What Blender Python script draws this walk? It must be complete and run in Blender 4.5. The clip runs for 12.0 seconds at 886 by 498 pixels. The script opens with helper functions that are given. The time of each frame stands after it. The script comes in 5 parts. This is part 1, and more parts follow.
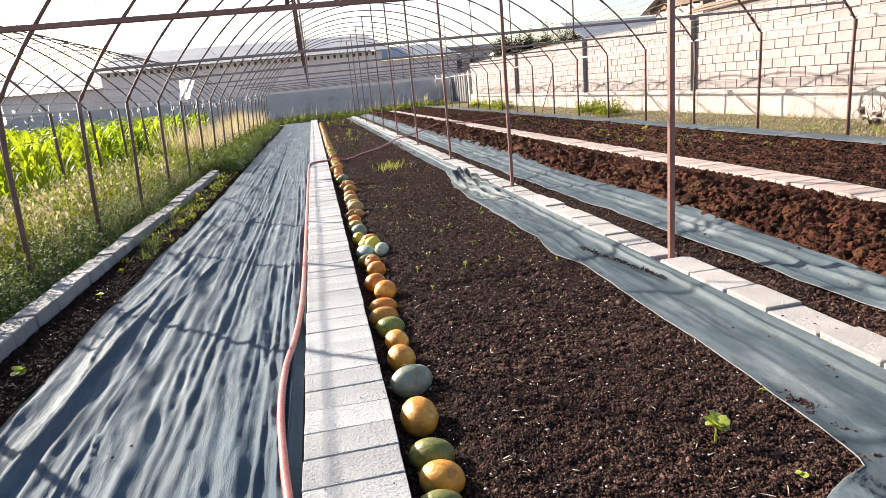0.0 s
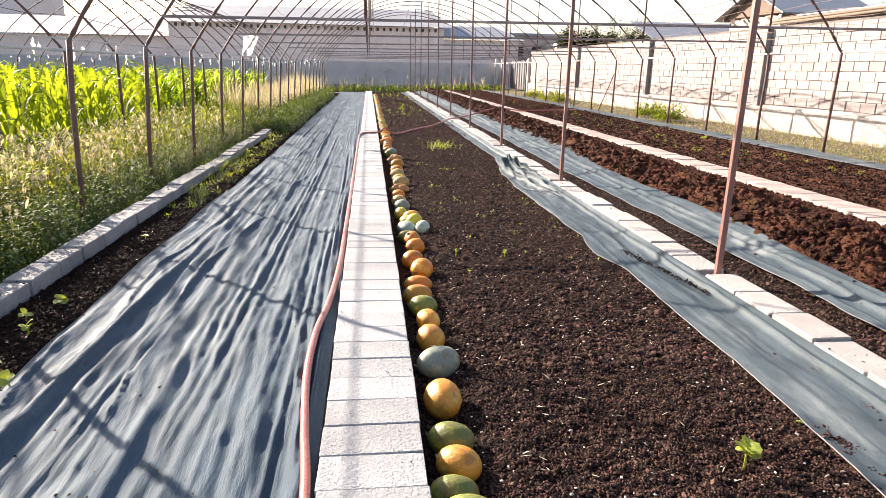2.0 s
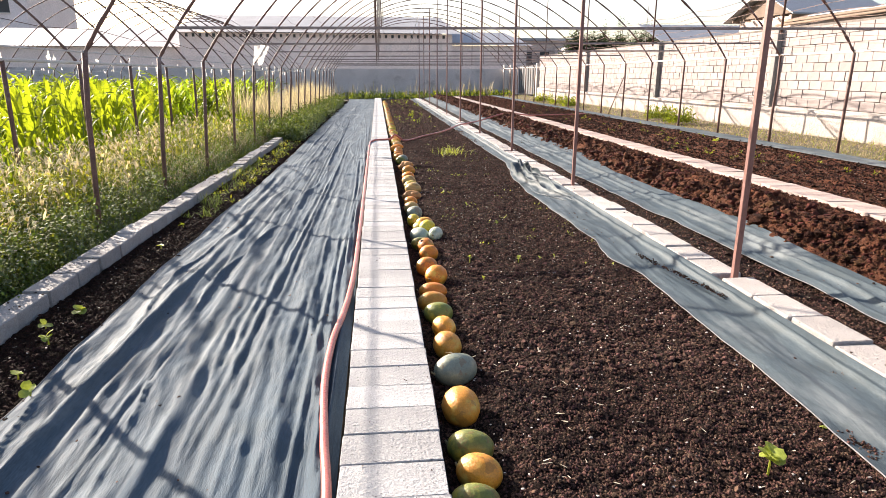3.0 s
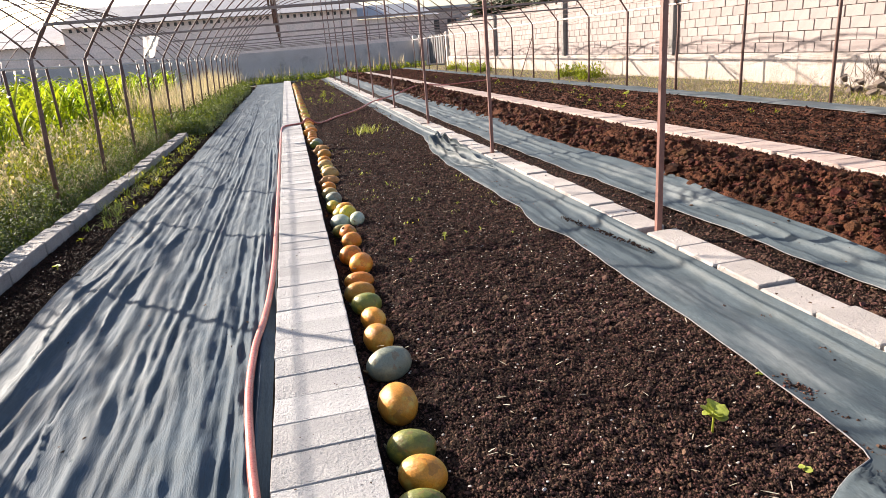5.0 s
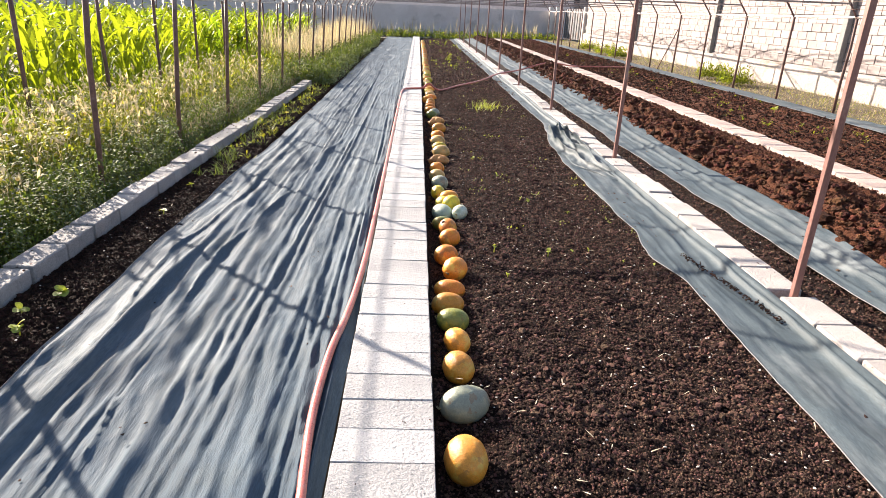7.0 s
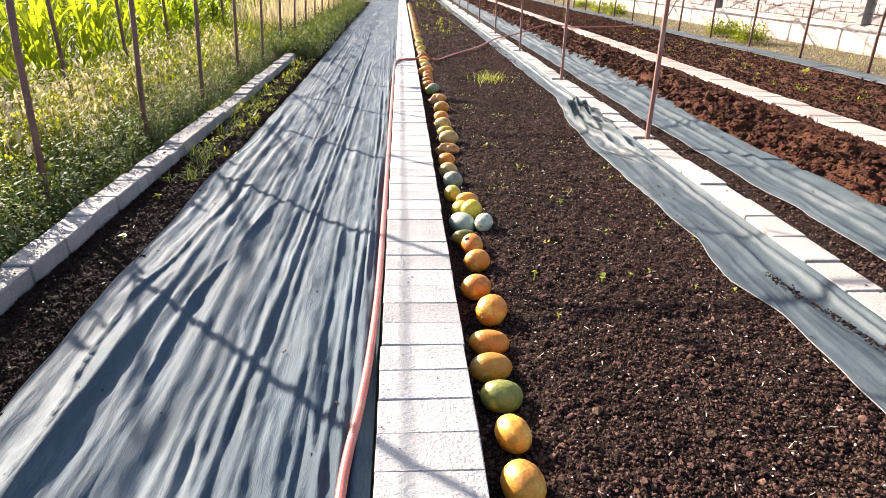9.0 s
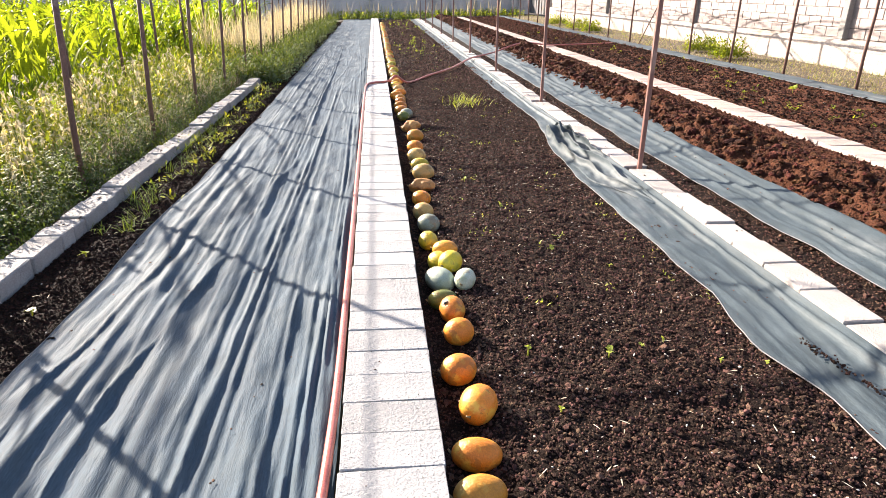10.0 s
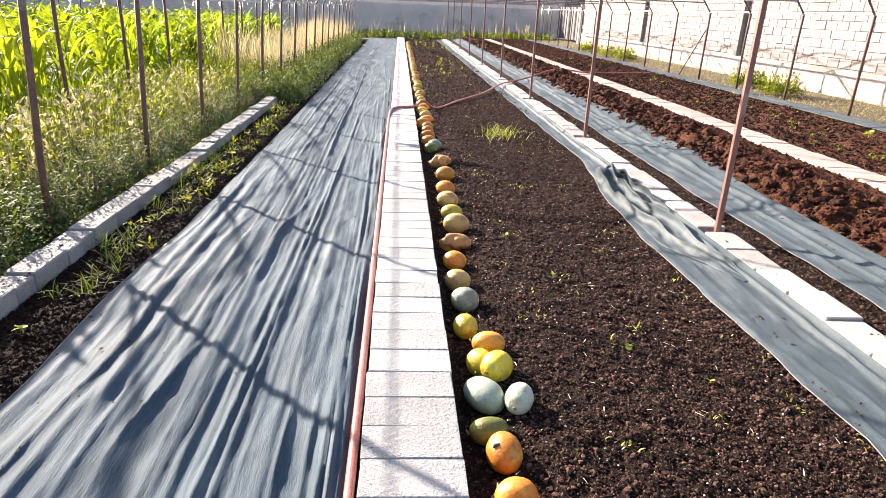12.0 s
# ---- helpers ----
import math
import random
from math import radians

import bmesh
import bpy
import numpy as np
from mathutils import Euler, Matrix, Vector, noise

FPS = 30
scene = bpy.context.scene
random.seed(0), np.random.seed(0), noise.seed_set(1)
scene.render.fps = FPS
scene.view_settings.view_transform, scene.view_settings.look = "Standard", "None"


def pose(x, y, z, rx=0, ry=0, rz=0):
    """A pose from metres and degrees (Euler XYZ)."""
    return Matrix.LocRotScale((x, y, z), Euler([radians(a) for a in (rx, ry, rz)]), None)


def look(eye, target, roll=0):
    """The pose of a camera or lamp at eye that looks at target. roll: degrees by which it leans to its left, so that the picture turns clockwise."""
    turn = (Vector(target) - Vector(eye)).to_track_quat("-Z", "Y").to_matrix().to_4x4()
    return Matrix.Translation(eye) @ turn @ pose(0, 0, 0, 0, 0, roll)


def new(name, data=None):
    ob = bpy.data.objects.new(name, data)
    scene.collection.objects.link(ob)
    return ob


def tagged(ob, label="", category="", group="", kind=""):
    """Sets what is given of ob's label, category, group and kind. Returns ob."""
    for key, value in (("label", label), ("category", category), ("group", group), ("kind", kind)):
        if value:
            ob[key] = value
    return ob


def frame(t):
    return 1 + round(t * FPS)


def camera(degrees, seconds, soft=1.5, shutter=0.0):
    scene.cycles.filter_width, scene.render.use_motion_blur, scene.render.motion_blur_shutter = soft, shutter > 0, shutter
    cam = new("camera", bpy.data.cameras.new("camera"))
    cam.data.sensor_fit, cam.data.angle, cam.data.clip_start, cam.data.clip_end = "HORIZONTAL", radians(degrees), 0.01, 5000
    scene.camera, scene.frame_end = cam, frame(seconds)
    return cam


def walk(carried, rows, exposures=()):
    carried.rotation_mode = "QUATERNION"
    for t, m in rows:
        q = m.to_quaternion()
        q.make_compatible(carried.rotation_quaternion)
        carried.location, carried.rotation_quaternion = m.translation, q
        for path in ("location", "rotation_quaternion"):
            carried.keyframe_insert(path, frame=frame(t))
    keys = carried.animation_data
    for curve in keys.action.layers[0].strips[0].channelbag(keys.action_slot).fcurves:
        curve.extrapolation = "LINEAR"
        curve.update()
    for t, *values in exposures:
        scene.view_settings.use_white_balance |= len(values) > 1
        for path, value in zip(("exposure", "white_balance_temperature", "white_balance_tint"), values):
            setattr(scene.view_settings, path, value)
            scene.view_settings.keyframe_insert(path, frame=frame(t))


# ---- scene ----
cam = camera(70.2, 12.0, soft=0.8)
PATH = [
    (0, (0.037, 0.001, 1.424), (0.379, 1.907, 0.922), -5.4),
    (0.5, (0.056, 0.051, 1.396), (0.276, 1.934, 0.757), -3.5),
    (1, (0.013, 0.077, 1.379), (0.184, 1.947, 0.69), -1.5),
    (1.5, (0.016, 0.073, 1.393), (0.337, 1.92, 0.695), -0.2),
    (2, (0.004, 0.046, 1.411), (0.231, 1.956, 0.863), 1.1),
    (2.5, (-0.026, 0.055, 1.425), (0.164, 1.97, 0.878), 0.1),
    (4.5, (0.016, 0.038, 1.378), (0.277, 1.965, 0.912), -0.5),
    (5, (0.065, 0.233, 1.417), (0.464, 2.093, 0.801), -4.7),
    (5.5, (-0.018, 0.533, 1.532), (0.329, 2.434, 1.015), -6.2),
    (6, (-0.063, 0.567, 1.616), (0.295, 2.419, 0.952), -1.2),
    (6.5, (-0.032, 0.582, 1.627), (0.19, 2.446, 0.936), 1.6),
    (7, (0.085, 0.625, 1.605), (0.185, 2.493, 0.897), 2.8),
    (7.2, (0.079, 0.646, 1.611), (0.186, 2.513, 0.904), 1.8),
    (8.8, (-0.07, 1.508, 1.591), (0.084, 3.348, 0.822), 0.6),
    (9, (-0.091, 1.661, 1.63), (0.036, 3.485, 0.82), 1.1),
    (9.5, (-0.084, 2.015, 1.629), (0.089, 3.868, 0.897), 1.1),
    (10, (-0.011, 2.369, 1.631), (0.181, 4.207, 0.868), 0.4),
    (10.5, (0.002, 2.64, 1.61), (0.052, 4.479, 0.825), -0.2),
    (11, (-0.04, 2.966, 1.624), (0.17, 4.824, 0.915), 0.8),
    (11.5, (-0.095, 3.236, 1.601), (0.279, 5.047, 0.838), 2.4),
    (12, (-0.073, 3.491, 1.601), (0.075, 5.355, 0.891), 2.5),
]
EXPOSURES = [(0.0, 1.58, 6450, 12), (0.5, 1.5, 6600, 14), (1.0, 1.62, 6600, 14), (2.0, 1.8, 6700, 16), (2.5, 1.66, 6700, 16), (4.5, 1.95, 6700, 16), (5.0, 1.52, 6700, 16), (5.5, 1.66, 6700, 16), (6.5, 1.58, 6700, 16), (7.0, 1.82, 6700, 16), (9.0, 1.93, 6700, 16), (9.5, 1.98, 6700, 16), (10.0, 2.0, 6700, 16), (10.5, 1.88, 6700, 16), (11.0, 1.9, 6700, 16), (11.5, 1.84, 6700, 16), (12.0, 2.0, 6700, 16)]
walk(cam, [(t, look(eye, target, roll)) for t, eye, target, roll in PATH], EXPOSURES)

# ---- world and sun ----
SUN_WAY = Vector((-0.67, 0.74, 0.0)).normalized()
SUN_UP = 23.0
world = bpy.data.worlds.new("sky")
scene.world = world
world.use_nodes = True
sky = world.node_tree.nodes.new("ShaderNodeTexSky")
sky.sky_type, sky.sun_disc = "NISHITA", False
sky.sun_elevation, sky.sun_rotation = radians(SUN_UP), math.atan2(SUN_WAY.x, SUN_WAY.y)
sky.dust_density, sky.air_density = 2.0, 1.0
world.node_tree.links.new(sky.outputs[0], world.node_tree.nodes["Background"].inputs[0])
world.node_tree.nodes["Background"].inputs[1].default_value = 0.085
sun = new("sun", bpy.data.lights.new("sun", "SUN"))
sun.data.energy, sun.data.angle, sun.data.color = 5.0, radians(0.5), (1.0, 0.9, 0.76)
sun.matrix_world = look((0, 0, 30), Vector((0, 0, 30)) - (SUN_WAY * math.cos(radians(SUN_UP)) + Vector((0, 0, math.sin(radians(SUN_UP))))))


# ---- materials ----
def surface(name, dark, light, size=6.0, rough=0.8, bump=0.3, grain=60.0, metal=0.0, stain=None, stain_size=1.2, stain_edge=0.55, vary=0.0, island=0.0, leaf=0.0, stretch=(1, 1, 1), depth=0.01, coat=0.0, spec=0.5, through_tint=(1.0, 0.95, 0.35), sheen=0.0, mottle=None, mottle_size=2.0):
    """Two scales of colour variation, an optional stain, fine relief; vary: by object, island: by loose piece, leaf: share of light let through."""
    m = bpy.data.materials.new(name)
    m.use_nodes = True
    n, l = m.node_tree.nodes, m.node_tree.links
    p = n["Principled BSDF"]
    co, mp = n.new("ShaderNodeTexCoord"), n.new("ShaderNodeMapping")
    mp.inputs["Scale"].default_value = stretch
    l.new(co.outputs["Object"], mp.inputs[0])

    def noise_at(scale, detail, rough_=0.6):
        t = n.new("ShaderNodeTexNoise")
        t.inputs["Scale"].default_value, t.inputs["Detail"].default_value, t.inputs["Roughness"].default_value = scale, detail, rough_
        l.new(mp.outputs[0], t.inputs["Vector"])
        return t.outputs["Fac"]

    def mix(fac, a, b, kind="MIX"):
        x = n.new("ShaderNodeMix")
        x.data_type, x.blend_type = "RGBA", kind
        for socket, value in ((x.inputs[0], fac), (x.inputs[6], a), (x.inputs[7], b)):
            if isinstance(value, bpy.types.NodeSocket):
                l.new(value, socket)
            else:
                socket.default_value = value if isinstance(value, float) else (*value, 1)
        return x.outputs[2]

    def spread(value, low, high, a=0.0, b=1.0):
        r = n.new("ShaderNodeMapRange")
        for i, v in enumerate((low, high, a, b)):
            r.inputs[1 + i].default_value = v
        l.new(value, r.inputs[0])
        return r.outputs[0]

    broad, fine = noise_at(size, 5), noise_at(grain, 4, 0.7)
    col = mix(spread(broad, 0.32, 0.68), dark, light)
    col = mix(0.45, col, mix(spread(fine, 0.3, 0.7), tuple(c * 0.55 for c in dark), tuple(min(1, c * 1.15) for c in light)))
    if stain:
        col = mix(spread(noise_at(stain_size, 6, 0.65), stain_edge, stain_edge + 0.14), col, stain)
    if mottle:
        patch = n.new("ShaderNodeTexNoise")
        patch.inputs["Scale"].default_value, patch.inputs["Detail"].default_value, patch.inputs["Roughness"].default_value = mottle_size, 7, 0.68
        l.new(co.outputs["Object"], patch.inputs["Vector"])
        col = mix(spread(patch.outputs["Fac"], 0.46, 0.62, 0.0, 0.55), col, mottle)
    if vary or island:
        src = n.new("ShaderNodeObjectInfo").outputs["Random"] if vary else n.new("ShaderNodeNewGeometry").outputs["Random Per Island"]
        h = n.new("ShaderNodeHueSaturation")
        amount = vary or island
        l.new(spread(src, 0, 1, 1 - amount, 1 + amount * 0.7), h.inputs["Value"])
        if island:
            wn = n.new("ShaderNodeTexWhiteNoise")
            wn.noise_dimensions = "1D"
            l.new(src, wn.inputs["W"])
            l.new(spread(wn.outputs["Value"], 0, 1, 0.5 - island * 0.035, 0.5 + island * 0.035), h.inputs["Hue"])
        l.new(col, h.inputs["Color"])
        col = h.outputs[0]
    l.new(col, p.inputs["Base Color"])
    p.inputs["Metallic"].default_value = metal
    p.inputs["Specular IOR Level"].default_value = spec
    p.inputs["Coat Weight"].default_value = coat
    p.inputs["Sheen Weight"].default_value = sheen
    l.new(spread(fine, 0.2, 0.8, max(0.05, rough - 0.12), min(1, rough + 0.1)), p.inputs["Roughness"])
    if bump:
        b = n.new("ShaderNodeBump")
        b.inputs["Strength"].default_value, b.inputs["Distance"].default_value = bump, depth
        both = n.new("ShaderNodeMath")
        both.operation = "MULTIPLY_ADD"
        both.inputs[1].default_value = 2.0
        l.new(noise_at(grain * 0.28, 4, 0.65), both.inputs[0])
        l.new(fine, both.inputs[2])
        l.new(both.outputs[0], b.inputs["Height"])
        l.new(b.outputs[0], p.inputs["Normal"])
    if leaf:
        t, s = n.new("ShaderNodeBsdfTranslucent"), n.new("ShaderNodeMixShader")
        l.new(mix(1.0, col, through_tint, "MULTIPLY"), t.inputs["Color"])
        s.inputs[0].default_value = leaf
        l.new(p.outputs[0], s.inputs[1])
        l.new(t.outputs[0], s.inputs[2])
        l.new(s.outputs[0], n["Material Output"].inputs[0])
    return m


M_GROUND = surface("dry_earth", (0.035, 0.024, 0.015), (0.1, 0.075, 0.045), 0.7, 0.95, 0.6, 30, stain=(0.07, 0.08, 0.03), stain_size=0.4)
# Base soil is darkened for shade between crumbs; crumbs lightened as if sunlit.
M_SOIL = surface("shaded_dark_soil", (0.007, 0.0035, 0.0024), (0.021, 0.0105, 0.007), 5, 0.95, 0.9, 110, stain=(0.028, 0.014, 0.009), stain_size=1.5, depth=0.02, spec=0.15)
M_CLOD = surface("soil_crumbs", (0.021, 0.0112, 0.008), (0.16, 0.09, 0.067), 30, 0.95, 0.6, 200, island=0.75, spec=0.15, mottle=(0.07, 0.034, 0.025), mottle_size=2.6)
# A darker brown than the raked bed's soil, with crumbs to match.
M_DARKER = surface("darker_soil", (0.0045, 0.0024, 0.0017), (0.012, 0.006, 0.0042), 5, 0.95, 0.9, 110, depth=0.02, spec=0.15)
M_DARKERCLOD = surface("darker_crumbs", (0.008, 0.004, 0.003), (0.048, 0.024, 0.0165), 30, 0.95, 0.6, 200, island=0.75, spec=0.1)
M_RED = surface("red_soil", (0.044, 0.016, 0.009), (0.165, 0.062, 0.031), 3.5, 0.95, 1.0, 70, stain=(0.03, 0.013, 0.008), stain_size=2.4, depth=0.035, spec=0.15)
M_REDCLOD = surface("red_clods", (0.022, 0.0088, 0.006), (0.16, 0.058, 0.031), 20, 0.95, 0.9, 120, island=0.65, spec=0.15, depth=0.02, mottle=(0.045, 0.017, 0.011), mottle_size=2.2)
M_BLOCK_B = surface("dusty_block", (0.36, 0.275, 0.24), (0.53, 0.43, 0.385), 4, 0.92, 0.9, 150, stain=(0.27, 0.155, 0.105), stain_size=3, stain_edge=0.58, vary=0.16, depth=0.006)
# Cover colours are raised in place of grazing sun sheen; pale stains are dust.
M_CLOTH = surface("woven_cover", (0.02, 0.039, 0.059), (0.078, 0.119, 0.155), 5.0, 0.66, 0.5, 170, stain=(0.14, 0.172, 0.19), stain_size=3.2, stain_edge=0.54, depth=0.005, stretch=(1, 0.14, 1), spec=0.07, sheen=0.05, mottle=(0.05, 0.074, 0.09), mottle_size=3.5)
M_CLOTH_B = surface("dusty_sheen_cover", (0.032, 0.047, 0.058), (0.096, 0.124, 0.139), 5.0, 0.58, 0.35, 170, stain=(0.15, 0.172, 0.179), stain_size=2.6, stain_edge=0.53, depth=0.005, stretch=(1, 0.25, 1), spec=0.14, mottle=(0.055, 0.07, 0.076), mottle_size=4.0)
M_BLOCK = surface("concrete_block", (0.33, 0.336, 0.345), (0.52, 0.525, 0.53), 4, 0.92, 1.0, 140, stain=(0.15, 0.147, 0.145), stain_size=75, stain_edge=0.56, vary=0.2, depth=0.01)
M_EDGE = surface("pale_edging_block", (0.35, 0.325, 0.305), (0.53, 0.495, 0.47), 4, 0.92, 1.0, 140, stain=(0.17, 0.13, 0.11), stain_size=14, stain_edge=0.6, vary=0.2, depth=0.01)
M_KERB = surface("kerb_block", (0.27, 0.26, 0.25), (0.45, 0.435, 0.415), 5, 0.9, 1.0, 120, stain=(0.05, 0.042, 0.035), stain_size=6, stain_edge=0.57, vary=0.18, depth=0.008)
M_WALL = surface("wall_block", (0.27, 0.23, 0.222), (0.37, 0.322, 0.312), 3, 0.95, 0.7, 90, stain=(0.24, 0.205, 0.185), stain_size=2.5, stain_edge=0.6, vary=0.12, depth=0.005)
M_WALLJ = surface("wall_block_joined", (0.27, 0.23, 0.222), (0.37, 0.322, 0.312), 3, 0.95, 0.7, 90, stain=(0.24, 0.205, 0.185), stain_size=2.5, stain_edge=0.6, island=0.12, depth=0.005)
M_MORTAR = surface("mortar", (0.07, 0.06, 0.052), (0.22, 0.19, 0.17), 2.5, 0.97, 0.6, 70)
M_PLINTH = surface("limewashed_plinth", (0.31, 0.272, 0.248), (0.42, 0.38, 0.352), 2, 0.95, 0.9, 40, stain=(0.27, 0.22, 0.18), stain_size=1.3, stain_edge=0.53, depth=0.015)
# Wall grey is lightened to stand in for haze over its shaded face.
M_FARWALL = surface("hazed_grey_wall", (0.46, 0.425, 0.415), (0.62, 0.58, 0.57), 1.2, 0.95, 0.5, 20, stain=(0.28, 0.26, 0.255), stain_size=0.7)
M_COLUMN = surface("grey_concrete", (0.16, 0.155, 0.15), (0.28, 0.27, 0.26), 4, 0.85, 0.4, 60)
M_RUST = surface("rusty_steel", (0.07, 0.035, 0.027), (0.2, 0.11, 0.09), 5, 0.65, 0.5, 80, stain=(0.27, 0.22, 0.2), stain_size=3.5, stain_edge=0.58, depth=0.003, spec=0.4)
M_REDLEAD = surface("red_oxide_steel", (0.13, 0.055, 0.045), (0.24, 0.12, 0.1), 3, 0.5, 0.3, 90, stain=(0.33, 0.24, 0.21), stain_size=4, stain_edge=0.6, depth=0.002, stretch=(1, 1, 0.3))
M_TIE = surface("weathered_beam", (0.16, 0.115, 0.105), (0.32, 0.26, 0.24), 3, 0.55, 0.3, 60, stain=(0.42, 0.37, 0.35), stain_size=3, stain_edge=0.55)
M_GALV = surface("galvanised_rail", (0.42, 0.4, 0.39), (0.62, 0.6, 0.58), 3, 0.5, 0.3, 50, stain=(0.3, 0.2, 0.16), stain_size=2.5, stain_edge=0.6, metal=0.3)
M_CORN = surface("corn_leaf", (0.11, 0.2, 0.018), (0.35, 0.45, 0.045), 3, 0.45, 0.2, 40, island=0.55, leaf=0.66, depth=0.003, spec=0.18)
M_STALK = surface("corn_stalk", (0.12, 0.2, 0.05), (0.22, 0.3, 0.09), 8, 0.6, 0.2, 60, leaf=0.15)
M_GRASS = surface("green_grass", (0.14, 0.22, 0.022), (0.42, 0.46, 0.075), 1.5, 0.6, 0, 40, island=0.45, leaf=0.55, spec=0.18)
M_WEED = surface("weed_leaf", (0.055, 0.11, 0.022), (0.21, 0.26, 0.055), 2, 0.65, 0, 40, island=0.5, leaf=0.35, spec=0.18)
M_SILVER = surface("silver_green_leaf", (0.09, 0.13, 0.06), (0.18, 0.23, 0.12), 2, 0.75, 0, 40, island=0.4, leaf=0.25, spec=0.18)
M_LIMEWEED = surface("lime_weed_leaf", (0.17, 0.22, 0.025), (0.46, 0.47, 0.075), 2, 0.55, 0, 40, island=0.5, leaf=0.5, spec=0.18)
M_DRY = surface("dry_grass", (0.5, 0.42, 0.27), (0.72, 0.64, 0.46), 2, 0.7, 0, 40, island=0.35, leaf=0.4, through_tint=(1.0, 0.93, 0.68))
M_VERGE = surface("dry_verge", (0.36, 0.29, 0.16), (0.58, 0.49, 0.3), 2, 0.7, 0, 40, island=0.4, leaf=0.3, through_tint=(1.0, 0.93, 0.68))
M_PINKDRY = surface("pinkish_dry_grass", (0.36, 0.24, 0.2), (0.54, 0.4, 0.34), 2, 0.7, 0, 40, island=0.35, leaf=0.3, through_tint=(1.0, 0.93, 0.68))
M_PETAL = surface("yellow_petal", (0.7, 0.56, 0.02), (0.85, 0.75, 0.06), 8, 0.5, 0, 60, leaf=0.3)
M_PLUME = surface("seed_head", (0.55, 0.47, 0.28), (0.78, 0.7, 0.5), 6, 0.9, 0.3, 150, island=0.3, leaf=0.4, through_tint=(1.0, 0.93, 0.68))
M_LIME = surface("seedling_leaf", (0.3, 0.38, 0.04), (0.56, 0.6, 0.13), 8, 0.5, 0.2, 60, island=0.3, leaf=0.45)
M_STRAW = surface("straw_bits", (0.36, 0.3, 0.2), (0.6, 0.54, 0.42), 10, 0.8, 0.2, 100, island=0.3)
M_PEBBLE = surface("pale_pebbles", (0.33, 0.29, 0.25), (0.58, 0.54, 0.5), 12, 0.85, 0.4, 150, island=0.4)
M_HEM = surface("frayed_hem", (0.13, 0.135, 0.14), (0.24, 0.235, 0.235), 9, 0.8, 0.4, 90)
M_HOSE = surface("red_hose", (0.4, 0.095, 0.075), (0.54, 0.18, 0.145), 6, 0.32, 0.15, 120, stain=(0.45, 0.24, 0.2), stain_size=8, stain_edge=0.58)
M_ROOF = surface("corrugated_roof", (0.27, 0.275, 0.285), (0.4, 0.4, 0.41), 0.6, 0.6, 0.3, 12, stain=(0.26, 0.2, 0.17), stain_size=0.8, stain_edge=0.62)
M_ROOFB = surface("blue_grey_roof", (0.22, 0.235, 0.26), (0.32, 0.335, 0.365), 0.6, 0.55, 0.3, 12)
M_PALEROOF = surface("pale_sheet_roof", (0.46, 0.43, 0.43), (0.6, 0.56, 0.56), 0.6, 0.7, 0.3, 12, stain=(0.4, 0.36, 0.35), stain_size=0.5)
# Shed wall colours are lightened to stand in for haze and lens glare.
M_SHED = surface("hazed_shed_wall", (0.7, 0.6, 0.565), (0.82, 0.72, 0.685), 0.5, 0.9, 0.3, 8, stain=(0.62, 0.53, 0.5), stain_size=0.35)
M_SHEDLOW = surface("hazed_low_shed_wall", (0.64, 0.56, 0.53), (0.76, 0.68, 0.65), 0.6, 0.9, 0.3, 8)
M_PINK = surface("pink_render", (0.5, 0.38, 0.32), (0.62, 0.5, 0.43), 0.6, 0.9, 0.3, 8, stain=(0.38, 0.3, 0.26), stain_size=0.5)
# Cream is likewise paled in its colour for the haze.
M_CREAM = surface("hazed_cream_render", (0.68, 0.58, 0.5), (0.8, 0.7, 0.61), 0.6, 0.9, 0.3, 8)
M_TIMBER = surface("weathered_boards", (0.1, 0.07, 0.05), (0.2, 0.14, 0.1), 2, 0.85, 0.5, 25, stretch=(1, 1, 0.2))
M_DARK = surface("dark_opening", (0.02, 0.02, 0.022), (0.04, 0.04, 0.045), 2, 0.4, 0, 20)
M_TREE = surface("tree_leaf", (0.035, 0.06, 0.02), (0.07, 0.1, 0.04), 1, 0.7, 0, 10, island=0.4, leaf=0.3)
M_BARK = surface("bark", (0.06, 0.045, 0.03), (0.14, 0.11, 0.08), 5, 0.9, 0.6, 40)
M_GATE = surface("gate_sheet", (0.12, 0.13, 0.14), (0.2, 0.2, 0.21), 2, 0.5, 0.2, 30, metal=0.3, stain=(0.2, 0.12, 0.08), stain_size=2)
M_WHITEPOST = surface("whitewashed_post", (0.55, 0.5, 0.46), (0.72, 0.68, 0.63), 3, 0.9, 0.4, 40)
M_FILM = surface("torn_plastic_film", (0.75, 0.72, 0.7), (0.88, 0.86, 0.84), 5, 0.4, 0.2, 60, leaf=0.5, through_tint=(1.0, 0.97, 0.92))
M_RUBBLE = surface("brown_rubble", (0.09, 0.068, 0.052), (0.21, 0.165, 0.135), 6, 0.95, 0.8, 60)


